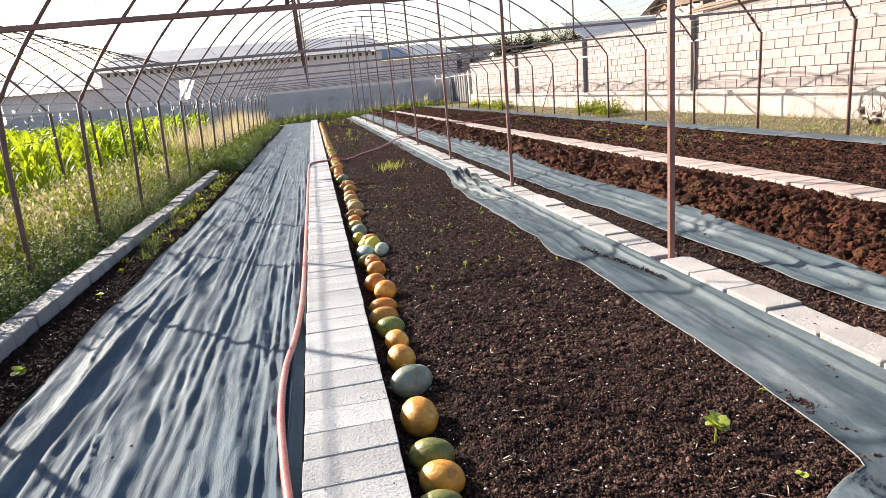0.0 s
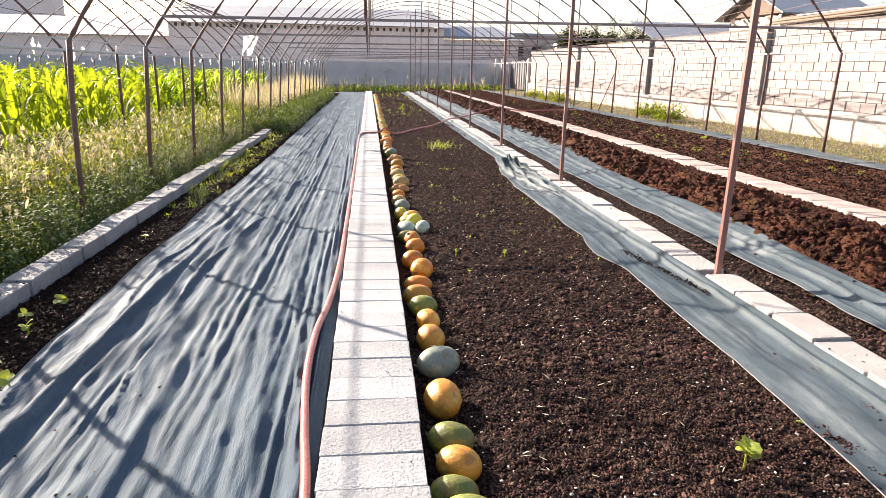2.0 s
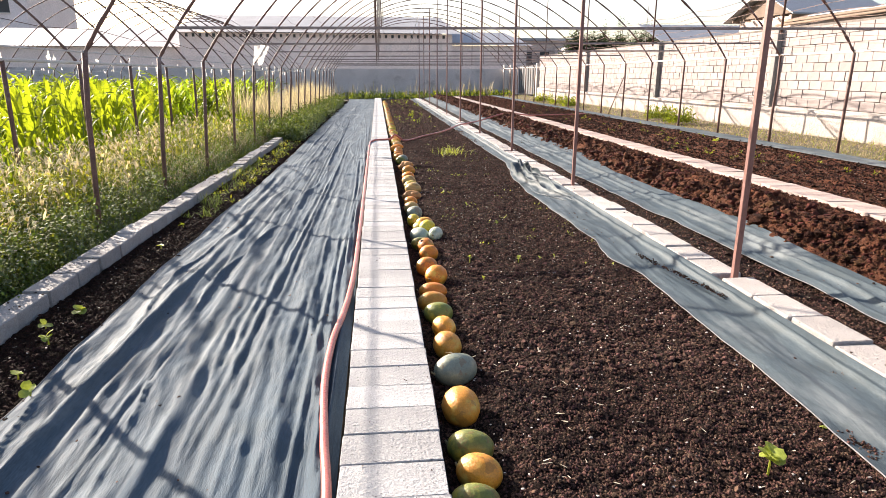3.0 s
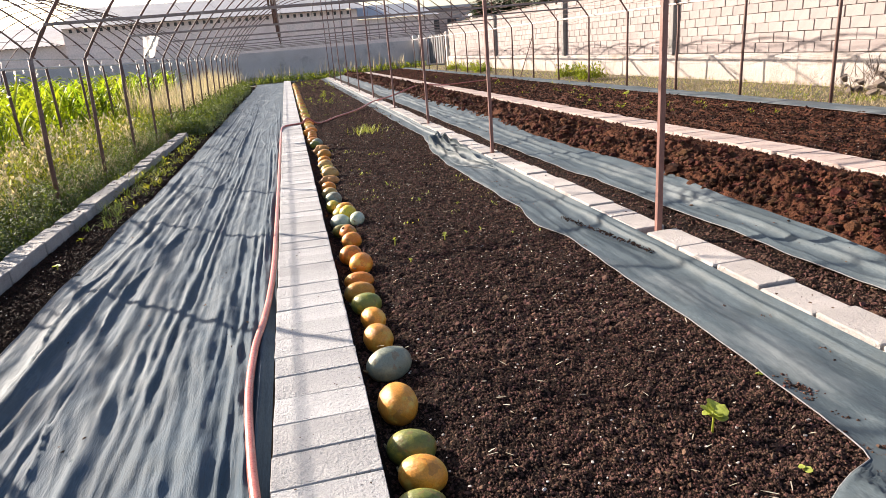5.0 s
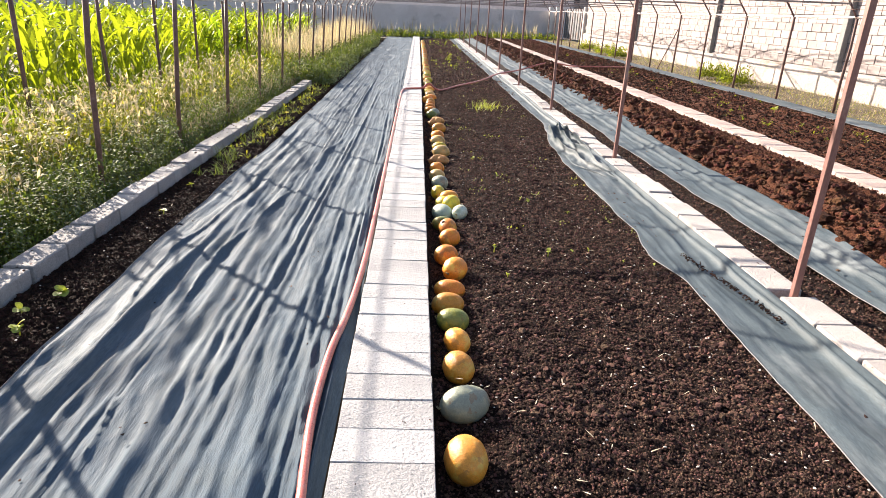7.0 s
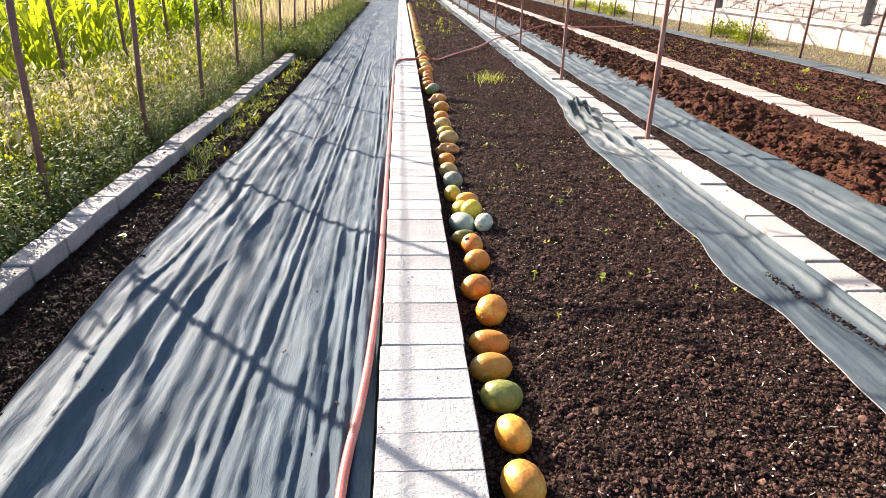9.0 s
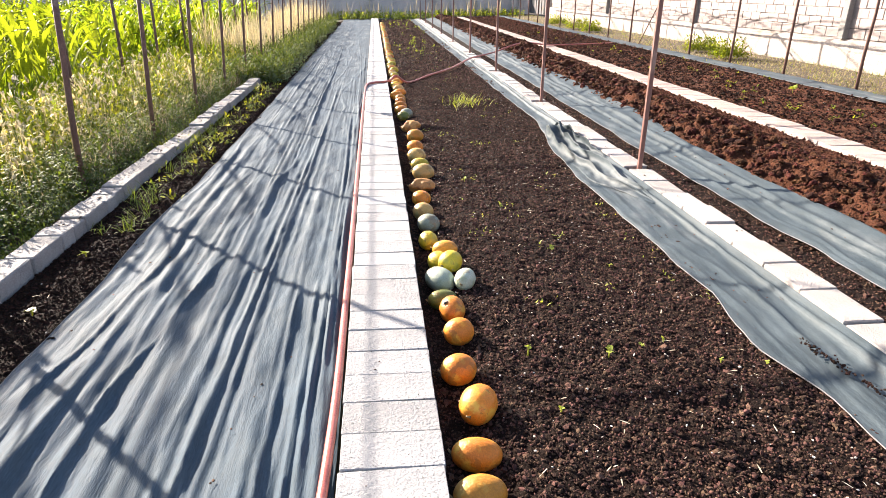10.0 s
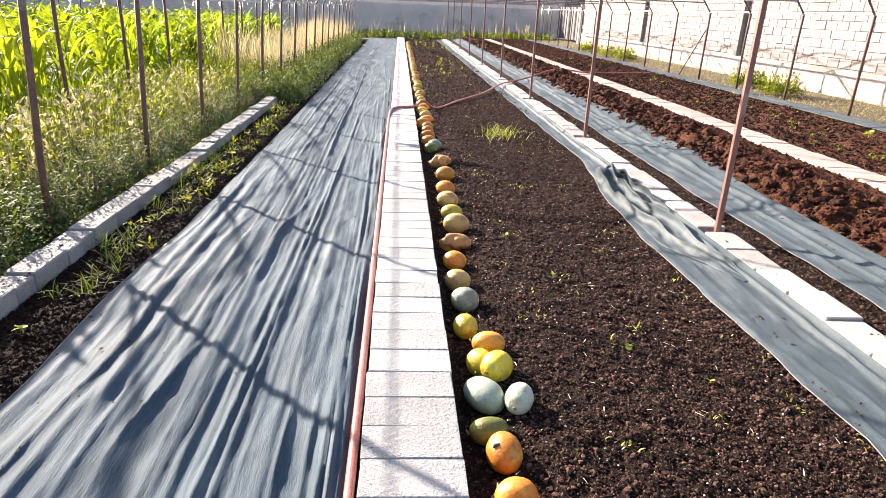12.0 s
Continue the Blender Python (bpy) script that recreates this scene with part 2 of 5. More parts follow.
def melon_skin(name, base, blush, rough=0.42):
    """Blotched rind with scattered brown scars."""
    m = surface(name, base, tuple(min(1, c * 1.25) for c in base), 11, rough, 0.5, 120, stain=blush, stain_size=11, stain_edge=0.5, vary=0.25, depth=0.004, spec=0.45)
    n, l = m.node_tree.nodes, m.node_tree.links
    skin = n["Principled BSDF"].inputs["Base Color"]
    source = skin.links[0].from_socket
    co, info, shift = n.new("ShaderNodeTexCoord"), n.new("ShaderNodeObjectInfo"), n.new("ShaderNodeVectorMath")
    l.new(co.outputs["Object"], shift.inputs[0])
    l.new(info.outputs["Random"], shift.inputs[1])
    t, away, fade, mix = n.new("ShaderNodeTexNoise"), n.new("ShaderNodeMath"), n.new("ShaderNodeMapRange"), n.new("ShaderNodeMix")
    t.inputs["Scale"].default_value, t.inputs["Detail"].default_value = 14, 5
    l.new(shift.outputs[0], t.inputs["Vector"])
    away.operation = "GREATER_THAN"
    away.inputs[1].default_value = 0.59
    l.new(t.outputs["Fac"], away.inputs[0])
    fade.inputs[4].default_value = 0.42
    l.new(away.outputs[0], fade.inputs[0])
    mix.data_type = "RGBA"
    l.new(fade.outputs[0], mix.inputs[0])
    l.new(source, mix.inputs[6])
    mix.inputs[7].default_value = (0.2, 0.09, 0.03, 1)
    l.new(mix.outputs[2], skin)
    return m


SKINS = {
    "orange": melon_skin("orange_rind", (0.62, 0.2, 0.02), (0.72, 0.42, 0.06)),
    "amber": melon_skin("amber_rind", (0.62, 0.26, 0.03), (0.66, 0.46, 0.1)),
    "yellow": melon_skin("yellow_rind", (0.54, 0.42, 0.03), (0.36, 0.33, 0.05)),
    "green": melon_skin("green_rind", (0.15, 0.17, 0.035), (0.42, 0.36, 0.05)),
    "grey": melon_skin("grey_green_rind", (0.22, 0.25, 0.19), (0.36, 0.37, 0.25)),
    "mint": melon_skin("mint_rind", (0.38, 0.45, 0.36), (0.3, 0.36, 0.24)),
    "tan": melon_skin("tan_rind", (0.52, 0.32, 0.1), (0.32, 0.28, 0.12)),
    "olive": melon_skin("olive_rind", (0.3, 0.29, 0.04), (0.15, 0.17, 0.04)),
    "rotten": melon_skin("rotting_rind", (0.5, 0.25, 0.08), (0.26, 0.1, 0.04), 0.65),
}
M_STEM = surface("dry_stem", (0.2, 0.15, 0.07), (0.35, 0.28, 0.15), 20, 0.9, 0.3, 150)


# ---- mesh helpers ----
def ground_z(x):
    return float(np.interp(x, (-60, -2.6, -2.2, 0, 2.2, 2.7, 3.6, 5, 6.6, 7.85, 10, 60), (-.12, -.12, -.1, -.09, -.09, -.06, 0, .06, .09, .12, .15, .15)))


def link(name, mesh, material, parent=None, label=""):
    ob = new(name, mesh)
    if not mesh.materials:
        mesh.materials.append(material)
    ob.parent = parent
    return tagged(ob, label=label)


def smooth(mesh, angle=None):
    mesh.polygons.foreach_set("use_smooth", [True] * len(mesh.polygons))
    return mesh


def part(name, bm, material, parent=None, label="", shade=False):
    mesh = bpy.data.meshes.new(name)
    bm.to_mesh(mesh)
    bm.free()
    if shade:
        smooth(mesh)
    return link(name, mesh, material, parent, label)


def arrays(name, verts, faces, shade=False):
    """A mesh from an (n, 3) array of places and an (m, 3 or 4) array of corner numbers."""
    verts, faces = np.asarray(verts, dtype=np.float32), np.asarray(faces, dtype=np.int32)
    mesh = bpy.data.meshes.new(name)
    k = faces.shape[1]
    mesh.vertices.add(len(verts))
    mesh.vertices.foreach_set("co", verts.ravel())
    mesh.loops.add(faces.size)
    mesh.loops.foreach_set("vertex_index", faces.ravel())
    mesh.polygons.add(len(faces))
    mesh.polygons.foreach_set("loop_start", np.arange(0, faces.size, k, dtype=np.int32))
    mesh.polygons.foreach_set("loop_total", np.full(len(faces), k, dtype=np.int32))
    mesh.polygons.foreach_set("use_smooth", [shade] * len(faces))
    mesh.update(calc_edges=True)
    return mesh


def box(x0, x1, y0, y1, z0, z1, bevel=0.0, bm=None, seg=1):
    own = bm if bm is not None else bmesh.new()
    m = Matrix.Translation(((x0 + x1) / 2, (y0 + y1) / 2, (z0 + z1) / 2)) @ Matrix.Diagonal((x1 - x0, y1 - y0, z1 - z0, 1))
    geo = bmesh.ops.create_cube(own, size=1, matrix=m)
    if bevel:
        edges = list({e for v in geo["verts"] for e in v.link_edges})
        bmesh.ops.bevel(own, geom=edges, offset=bevel, segments=seg, affect="EDGES")
    return own


def tube(points, radius, sides=8, wobble=0.0):
    """A closed pipe through the points; radius: a number, or one for each point."""
    pts = [Vector(p) for p in points]
    radii = radius if isinstance(radius, (list, tuple)) else [radius] * len(pts)
    verts, faces = [], []
    for i, p in enumerate(pts):
        way = (pts[min(i + 1, len(pts) - 1)] - pts[max(i - 1, 0)]).normalized()
        side = way.cross(Vector((0, 0, 1)) if abs(way.z) < 0.9 else Vector((0, 1, 0))).normalized()
        up = side.cross(way)
        for k in range(sides):
            a = 2 * math.pi * (k + 0.5) / sides
            r = radii[i] * (1 + wobble * random.uniform(-1, 1))
            verts.append(p + side * (r * math.cos(a)) + up * (r * math.sin(a)))
    for i in range(len(pts) - 1):
        for k in range(sides):
            a, b = i * sides + k, i * sides + (k + 1) % sides
            faces.append((a, b, b + sides, a + sides))
    faces += [tuple(range(sides))[::-1], tuple(range((len(pts) - 1) * sides, len(pts) * sides))]
    mesh = bpy.data.meshes.new("tube")
    mesh.from_pydata(verts, [], faces)
    if sides > 4:
        smooth(mesh)
    return mesh


def fractal(x, y, z=0.0, octaves=3):
    return noise.fractal(Vector((x, y, z)), 0.7, 2.1, octaves)


def sheet(name, xs, ys, place):
    """A grid of quads; place(x, y, i, j) gives each corner."""
    verts = np.array([place(x, y, i, j) for j, y in enumerate(ys) for i, x in enumerate(xs)], dtype=np.float32)
    nx, ny = len(xs), len(ys)
    j, i = np.meshgrid(np.arange(ny - 1), np.arange(nx - 1), indexing="ij")
    a = (j * nx + i).ravel()
    return arrays(name, verts, np.stack((a, a + 1, a + nx + 1, a + nx), 1), True)


def steps(y0, y1, least, growth):
    out, y = [y0], y0
    while y < y1:
        y += max(least, growth * y)
        out.append(min(y, y1))
    return out


rng = np.random.default_rng(7)
_t = (1 + 5 ** 0.5) / 2
ICO_V = np.array([(-1, _t, 0), (1, _t, 0), (-1, -_t, 0), (1, -_t, 0), (0, -1, _t), (0, 1, _t), (0, -1, -_t), (0, 1, -_t), (_t, 0, -1), (_t, 0, 1), (-_t, 0, -1), (-_t, 0, 1)]) / 1.9
ICO_F = np.array([(0, 11, 5), (0, 5, 1), (0, 1, 7), (0, 7, 10), (0, 10, 11), (1, 5, 9), (5, 11, 4), (11, 10, 2), (10, 7, 6), (7, 1, 8), (3, 9, 4), (3, 4, 2), (3, 2, 6), (3, 6, 8), (3, 8, 9), (4, 9, 5), (2, 4, 11), (6, 2, 10), (8, 6, 7), (9, 8, 1)])


def lumps(name, places, sizes, flat=0.75):
    """Many irregular crumbs in one mesh."""
    n = len(places)
    v = ICO_V[None] * (1 + rng.uniform(-0.5, 0.42, (n, 12, 1))) * (np.asarray(sizes)[:, None, None]) * rng.uniform(0.7, 1.3, (n, 1, 3))
    a = rng.uniform(0, 6.28, n)
    c, s = np.cos(a)[:, None], np.sin(a)[:, None]
    v = np.stack((v[..., 0] * c - v[..., 1] * s, v[..., 0] * s + v[..., 1] * c, v[..., 2] * flat), -1) + np.asarray(places)[:, None, :]
    f = ICO_F[None] + (np.arange(n) * 12)[:, None, None]
    return arrays(name, v.reshape(-1, 3), f.reshape(-1, 3))


OCT_V = np.array([(1, 0, 0), (-1, 0, 0), (0, 1, 0), (0, -1, 0), (0, 0, 1), (0, 0, -1)], dtype=float)
OCT_F = np.array([(0, 2, 4), (2, 1, 4), (1, 3, 4), (3, 0, 4), (2, 0, 5), (1, 2, 5), (3, 1, 5), (0, 3, 5)])


def rounder(v, f):
    """Splits each face of a ball into four."""
    mids = np.array([(v[a] + v[b]) / 2 for t in f for a, b in ((t[0], t[1]), (t[1], t[2]), (t[2], t[0]))])
    keys, at = np.unique(mids.round(5), axis=0, return_inverse=True)
    at = at.reshape(-1, 3) + len(v)
    keys = keys * (np.linalg.norm(v[0]) / np.linalg.norm(keys, axis=1, keepdims=True))
    out = [q for t, (a, b, c) in zip(f, at) for q in ((t[0], a, c), (t[1], b, a), (t[2], c, b), (a, b, c))]
    return np.concatenate((v, keys)), np.array(out)


CLOD_V, CLOD_F = rounder(ICO_V, ICO_F)


def clods(name, places, sizes):
    """Knobbly broken clods of earth in one mesh."""
    n, m = len(places), len(CLOD_V)
    shape = []
    for k in range(24):
        shape.append([1 + 0.55 * fractal(*(c * 1.6 + k * 7.3), 3) for c in CLOD_V])
    pick = rng.integers(0, 24, n)
    v = CLOD_V[None] * np.array(shape)[pick][:, :, None] * np.asarray(sizes)[:, None, None] * rng.uniform(0.7, 1.3, (n, 1, 3))
    a = rng.uniform(0, 6.28, n)
    c, s = np.cos(a)[:, None], np.sin(a)[:, None]
    v = np.stack((v[..., 0] * c - v[..., 1] * s, v[..., 0] * s + v[..., 1] * c, v[..., 2] * 0.8), -1) + np.asarray(places)[:, None, :]
    f = CLOD_F[None] + (np.arange(n) * m)[:, None, None]
    return arrays(name, v.reshape(-1, 3), f.reshape(-1, 3))


def grit(name, places, sizes):
    """Very many small angular crumbs in one mesh."""
    n = len(places)
    v = OCT_V[None] * (1 + rng.uniform(-0.4, 0.5, (n, 6, 1))) * np.asarray(sizes)[:, None, None] + rng.uniform(-0.25, 0.25, (n, 6, 3)) * np.asarray(sizes)[:, None, None]
    a = rng.uniform(0, 6.28, n)
    c, s = np.cos(a)[:, None], np.sin(a)[:, None]
    v = np.stack((v[..., 0] * c - v[..., 1] * s, v[..., 0] * s + v[..., 1] * c, v[..., 2] * 0.85), -1) + np.asarray(places)[:, None, :]
    f = OCT_F[None] + (np.arange(n) * 6)[:, None, None]
    return arrays(name, v.reshape(-1, 3), f.reshape(-1, 3))


def blades(name, places, lengths, widths, lean=0.5, droop=0.5, rings=4, turn=None):
    """Many tapering, bending blades in one mesh, each with its foot at one of the places."""
    n = len(places)
    p, L, W = np.asarray(places), np.asarray(lengths), np.asarray(widths)
    a = rng.uniform(0, 6.28, n) if turn is None else turn
    tilt = rng.uniform(1.4, 1.62, n) if lean > 2 else rng.uniform(0.1, 1, n) * lean
    bend = rng.uniform(0.2, 1, n) * droop
    s = np.linspace(0, 1, rings + 1)
    ang = tilt[:, None] + bend[:, None] * s[None] ** 1.3 * 1.6
    step = L[:, None] / rings
    out = np.cumsum(np.sin(ang) * step, 1) - np.sin(ang[:, :1]) * step
    up = np.cumsum(np.cos(ang) * step, 1) - np.cos(ang[:, :1]) * step
    cx, cy = np.cos(a)[:, None], np.sin(a)[:, None]
    mid = np.stack((p[:, :1] + cx * out, p[:, 1:2] + cy * out, p[:, 2:3] + up), -1)
    shape = np.sin(np.clip(0.25 + 0.75 * s, 0, 1) * math.pi) ** 0.7
    shape[-1] = 0.04
    half = W[:, None] * 0.5 * shape[None]
    side = np.stack((-cy * half, cx * half, np.zeros_like(half)), -1)
    v = np.stack((mid - side, mid + side), 2).reshape(n, -1, 3)
    k = 2 * (rings + 1)
    q = np.array([(2 * i, 2 * i + 1, 2 * i + 3, 2 * i + 2) for i in range(rings)])
    f = q[None] + (np.arange(n) * k)[:, None, None]
    return arrays(name, v.reshape(-1, 3), f.reshape(-1, 4), True)


def scatter(n, x0, x1, y0, y1, z=0.0, near=0.0):
    """Random places over a patch; near > 0 gathers them towards y0."""
    x, u = rng.uniform(x0, x1, n), rng.uniform(0, 1, n)
    y = y0 + (y1 - y0) * u ** (1 + near)
    return np.stack((x, y, np.array([ground_z(v) for v in x]) + z), 1)


def stuff(name, mesh, material, label, category, parent=None):
    return tagged(link(name, mesh, material, parent), label=label, category=category, kind="stuff")


# ---- ground ----
FAR_END = 42.0
xs = [-400, -150, -60, -25, -10, -2.6, -2.2, 0, 0.1, 0.9, 1.1, 2.2, 2.7, 3.6, 5, 6.6, 7.85, 10, 25, 60, 150, 400]
ground = link("ground", sheet("ground", xs, [-200, -50, -10, 0, 5, 10, 20, 30, 42, 46, 60, 100, 200, 600], lambda x, y, i, j: (x, y, ground_z(x) - (0.13 if 0 < x < 1 else 0.035))), M_GROUND)
tagged(ground, "dry brown earth ground of the walled plot", "ground", kind="structure")


def soil_bed(name, x0, x1, y0, y1, height, rough, size, step, material, label):
    def top(x, y):
        z = height(x, y) + rough * fractal(x * size, y * size, 3.3, 4) + 0.4 * rough * fractal(x * size * 4, y * size * 4, 9.1, 2)
        edge = max(0.0, min(1.0, (x - x0) / 0.04, (x1 - x) / 0.04))
        return z if edge >= 1 else z * edge + (1 - edge) * (ground_z(x) - 0.02)

    def place(x, y, i, j):
        return (x, y, top(x, y))
    n = max(2, round((x1 - x0) / step))
    mesh = sheet(name, [x0 + (x1 - x0) * i / n for i in range(n + 1)], steps(y0, y1, step, step * 0.22), place)
    tagged(link(name, mesh, material), label, "soil bed", kind="structure")
    return top


def mound_z(x, y):
    rise = np.interp(x, (3.4, 3.75, 4.05, 4.45, 4.8), (0.0, 0.13, 0.15, 0.07, 0.02))
    return ground_z(x) + float(rise) * (1 + 0.25 * math.sin(y * 1.7) * math.sin(y * 0.61))


def ridge_z(x, y):
    """The ridge with lumpy dug clods on its crest and left face, raked smoother to the right."""
    lumpy = float(np.interp(x, (3.4, 3.6, 4.05, 4.3), (0.3, 1, 1, 0.12)))
    return mound_z(x, y) + lumpy * (0.075 * fractal(x * 5, y * 5, 3.3, 3) + 0.06 * max(0.0, fractal(x * 11, y * 11, 6.1, 2)))


def furrow_z(x, y):
    """The bed sinks to a shallow furrow beside the block path."""
    return ground_z(x) - 0.07 * math.exp(-((x - 0.3) / 0.17) ** 2)


top_1 = soil_bed("soil_bed_1", 0.2, 2.41, -1.5, FAR_END, lambda x, y: furrow_z(x, y) + 0.012 * fractal(x * 1.3, y * 1.3), 0.016, 15, 0.02, M_SOIL, "dark crumbly raked soil bed beside the melons")
top_2 = soil_bed("soil_bed_2", 2.66, 3.1, -0.5, FAR_END, lambda x, y: ground_z(x) - 0.005, 0.015, 14, 0.03, M_SOIL, "narrow strip of dark soil between cloth and blocks")
top_3 = soil_bed("soil_bed_3", 3.3, 4.81, 0.0, FAR_END, ridge_z, 0.03, 9, 0.024, M_RED, "freshly dug red-brown soil heaped in a long ridge")
top_4 = soil_bed("soil_bed_4", 5.21, 7.6, 0.0, FAR_END, lambda x, y: ground_z(x), 0.035, 8, 0.04, M_RED, "dark brown dug soil bed with sparse seedlings")
top_5 = soil_bed("soil_bed_5", -2.27, -1.6, -0.5, 40, lambda x, y: ground_z(x) - 0.005, 0.014, 14, 0.03, M_DARKER, "strip of dark soil between the kerb and the cloth")


def crumbs(n, x0, x1, y0, y1, small, big, material, label, near=1.6, lift=0.0, height=None, make=lumps):
    p = scatter(n, x0, x1, y0, y1, lift, near)
    if height:
        p[:, 2] = [height(x, y) + 0.003 for x, y, _ in p]
    s = small + (big - small) * rng.uniform(0, 1, n) ** 3.5
    s *= 1 + np.clip(p[:, 1] - 6, 0, 20) * 0.06
    return stuff("soil_crumbs", make("soil_crumbs", p, s), material, label, "soil crumbs")


crumbs(16000, 0.22, 2.3, 0.3, 18, 0.005, 0.0135, M_CLOD, "loose dark soil crumbs on the raked bed", 1.3, height=top_1)
crumbs(190000, 0.22, 2.4, 1.3, 17, 0.0043, 0.009, M_CLOD, "fine dark grit covering the raked bed", 1.0, height=top_1, make=grit)
crumbs(10000, 0.22, 2.3, 3.0, 10, 0.007, 0.017, M_CLOD, "coarser dark soil crumbs on the raked bed", 0.7, height=top_1)
crumbs(9000, 0.22, 2.4, -1.5, 1.6, 0.005, 0.012, M_CLOD, "fine dark grit at the near end of the bed", 0.0, height=top_1, make=grit)
crumbs(48000, -2.26, -1.68, 2.5, 15, 0.005, 0.012, M_DARKERCLOD, "fine dark grit beside the kerb", 1.0, height=top_5, make=grit)
crumbs(6000, -2.25, -1.68, 2, 15, 0.006, 0.019, M_DARKERCLOD, "loose dark soil crumbs beside the kerb", height=top_5)
crumbs(16000, 2.66, 3.05, 2, 20, 0.005, 0.012, M_CLOD, "fine dark grit beside the block row", 1.0, height=top_2, make=grit)
crumbs(2500, 2.67, 3.05, 2, 16, 0.005, 0.02, M_CLOD, "loose dark soil crumbs beside the block row", height=top_2)
crumbs(20000, 4.15, 4.78, 2.8, 24, 0.005, 0.015, M_REDCLOD, "fine red-brown crumbs on the raked top of the ridge", 1.2, height=top_3, make=grit)
crumbs(12000, 3.45, 4.2, 2.8, 24, 0.006, 0.018, M_REDCLOD, "red-brown crumbs between the clods", 1.2, height=top_3, make=grit)
crumbs(22000, 0.22, 2.3, 15, 42, 0.008, 0.02, M_CLOD, "dark crumbs on the far part of the bed", 0.6, height=top_1, make=grit)
crumbs(14000, 5.25, 7.4, 20, 42, 0.01, 0.025, M_REDCLOD, "brown crumbs on the far part of the dug bed", 0.3, height=top_4, make=grit)
crumbs(12000, 3.45, 4.78, 20, 42, 0.01, 0.025, M_REDCLOD, "red-brown crumbs on the far ridge", 0.3, height=top_3, make=grit)
crumbs(5000, -2.26, -1.7, 14, 40, 0.01, 0.02, M_DARKERCLOD, "dark crumbs in the far strip", 0.5, height=top_5, make=grit)
crumbs(5200, 3.5, 4.22, 2.5, 26, 0.012, 0.04, M_REDCLOD, "red-brown clods on the dug ridge", 1.2, height=top_3, make=clods)
crumbs(420, 3.55, 4.2, 2.6, 24, 0.028, 0.065, M_REDCLOD, "large red-brown clods on the dug ridge", 1.0, height=top_3, make=clods)
crumbs(16000, 5.25, 7.4, 5, 26, 0.008, 0.02, M_DARKERCLOD, "fine dark crumbs on the dug bed", 0.9, height=top_4, make=grit)
crumbs(10000, 5.25, 7.4, 5, 26, 0.008, 0.02, M_REDCLOD, "fine brown crumbs on the dug bed", 0.9, height=top_4, make=grit)
crumbs(3600, 5.25, 7.4, 4.5, 28, 0.008, 0.032, M_DARKERCLOD, "dark brown clods on the dug bed", 1.0, height=top_4)


def debris(n, x0, x1, y0, y1):
    p = scatter(n, x0, x1, y0, y1, 0.012, 0.6)
    stuff("pebbles", lumps("pebbles", p, rng.uniform(0.0025, 0.007, n), 0.5), M_PEBBLE, "small pale stones and shell bits on soil", "pebbles")
    p = scatter(n // 4, x0, x1, y0, y1, 0.014, 0.7)
    stuff("straw", blades("straw", p, rng.uniform(0.02, 0.06, n // 4), rng.uniform(0.003, 0.007, n // 4), 3.0, 0.1, 2), M_STRAW, "scattered bits of dry straw on soil", "straw")


debris(1500, 0.3, 2.1, 1, 17)
debris(90, -2.2, -1.8, 2, 12)
debris(700, 5.3, 7.3, 5, 24)
debris(480, 4.3, 4.8, 3, 20)
debris(60, 2.7, 3.0, 2, 12)


# ---- ground cover sheets ----
def cover(name, y0, y1, left, right, lift, wave, label, step=0.02, base=None, material=None, extra=None):
    """A woven sheet with long pulled wrinkles; left and right give its edges along y."""
    def place(u, y, i, j):
        a, b = left(y), right(y)
        x = a + (b - a) * u
        drift = 0.12 * fractal(x * 0.6, y * 0.3, 1.7, 2) + 0.035 * fractal(x * 2, y * 1.1, 2.9, 2)
        ridge = max(0.0, 1 - abs(fractal((x + drift) * 2.9, y * 0.1, 4.2, 1)) * 1.6)
        thin = max(0.0, 1 - abs(fractal((x + drift * 1.3) * 3.7, y * 0.16, 12.2, 1)) * 2.6)
        pleat = fractal((x + drift) * 17, y * 0.3, 8.8, 3)
        dent = 0.8 * fractal((x + drift) * 3.6, y * 0.95, 6.4, 3) + 0.5 * fractal(x * 6.5, y * 2.2, 5.1, 3)
        crease = 1 - abs(fractal((x + drift) * 9.5, y * 0.22, 7.7, 2)) * 2.2
        fade = min(1.0, u / 0.05, (1 - u) / 0.05) * 0.75 + 0.25
        z = wave(x, y) * (0.5 * ridge ** 4 + 0.5 * thin ** 6 + 0.11 * pleat + 0.045 * fractal((x + drift) * 20, y * 4, 18.8, 2) + 0.5 * dent + 0.12 * max(0.0, crease) ** 2) * fade
        return (x, y, (base(x, y) if base else ground_z(x)) + lift + max(z, -lift * 0.3) + (extra(x, y) if extra else 0))
    n = max(6, round((right(4) - left(4)) / step))
    ob = link(name, sheet(name, [i / n for i in range(n + 1)], steps(y0, y1, step * 1.4, 0.006), place), material or M_CLOTH)
    tagged(ob, label, "ground cover")
    edge = [v.co.copy() for v in list(ob.data.vertices)[::n + 1]][::3]
    link("hem", tube(edge, 0.0036, 5), M_HEM, ob, "pale frayed hem")
    return ob


def line(*pairs):
    ys, vs = [p[0] for p in pairs], [p[1] for p in pairs]
    return lambda y: float(np.interp(y, ys, vs))


r = random.Random(21)
PULLED = [(-0.27 - 1.25 * r.random() ** 1.7, r.uniform(-1, 12), r.uniform(5, 16), 0.007 + 0.019 * r.random() ** 2, r.uniform(0.009, 0.016), r.uniform(0, 50)) for _ in range(54)]


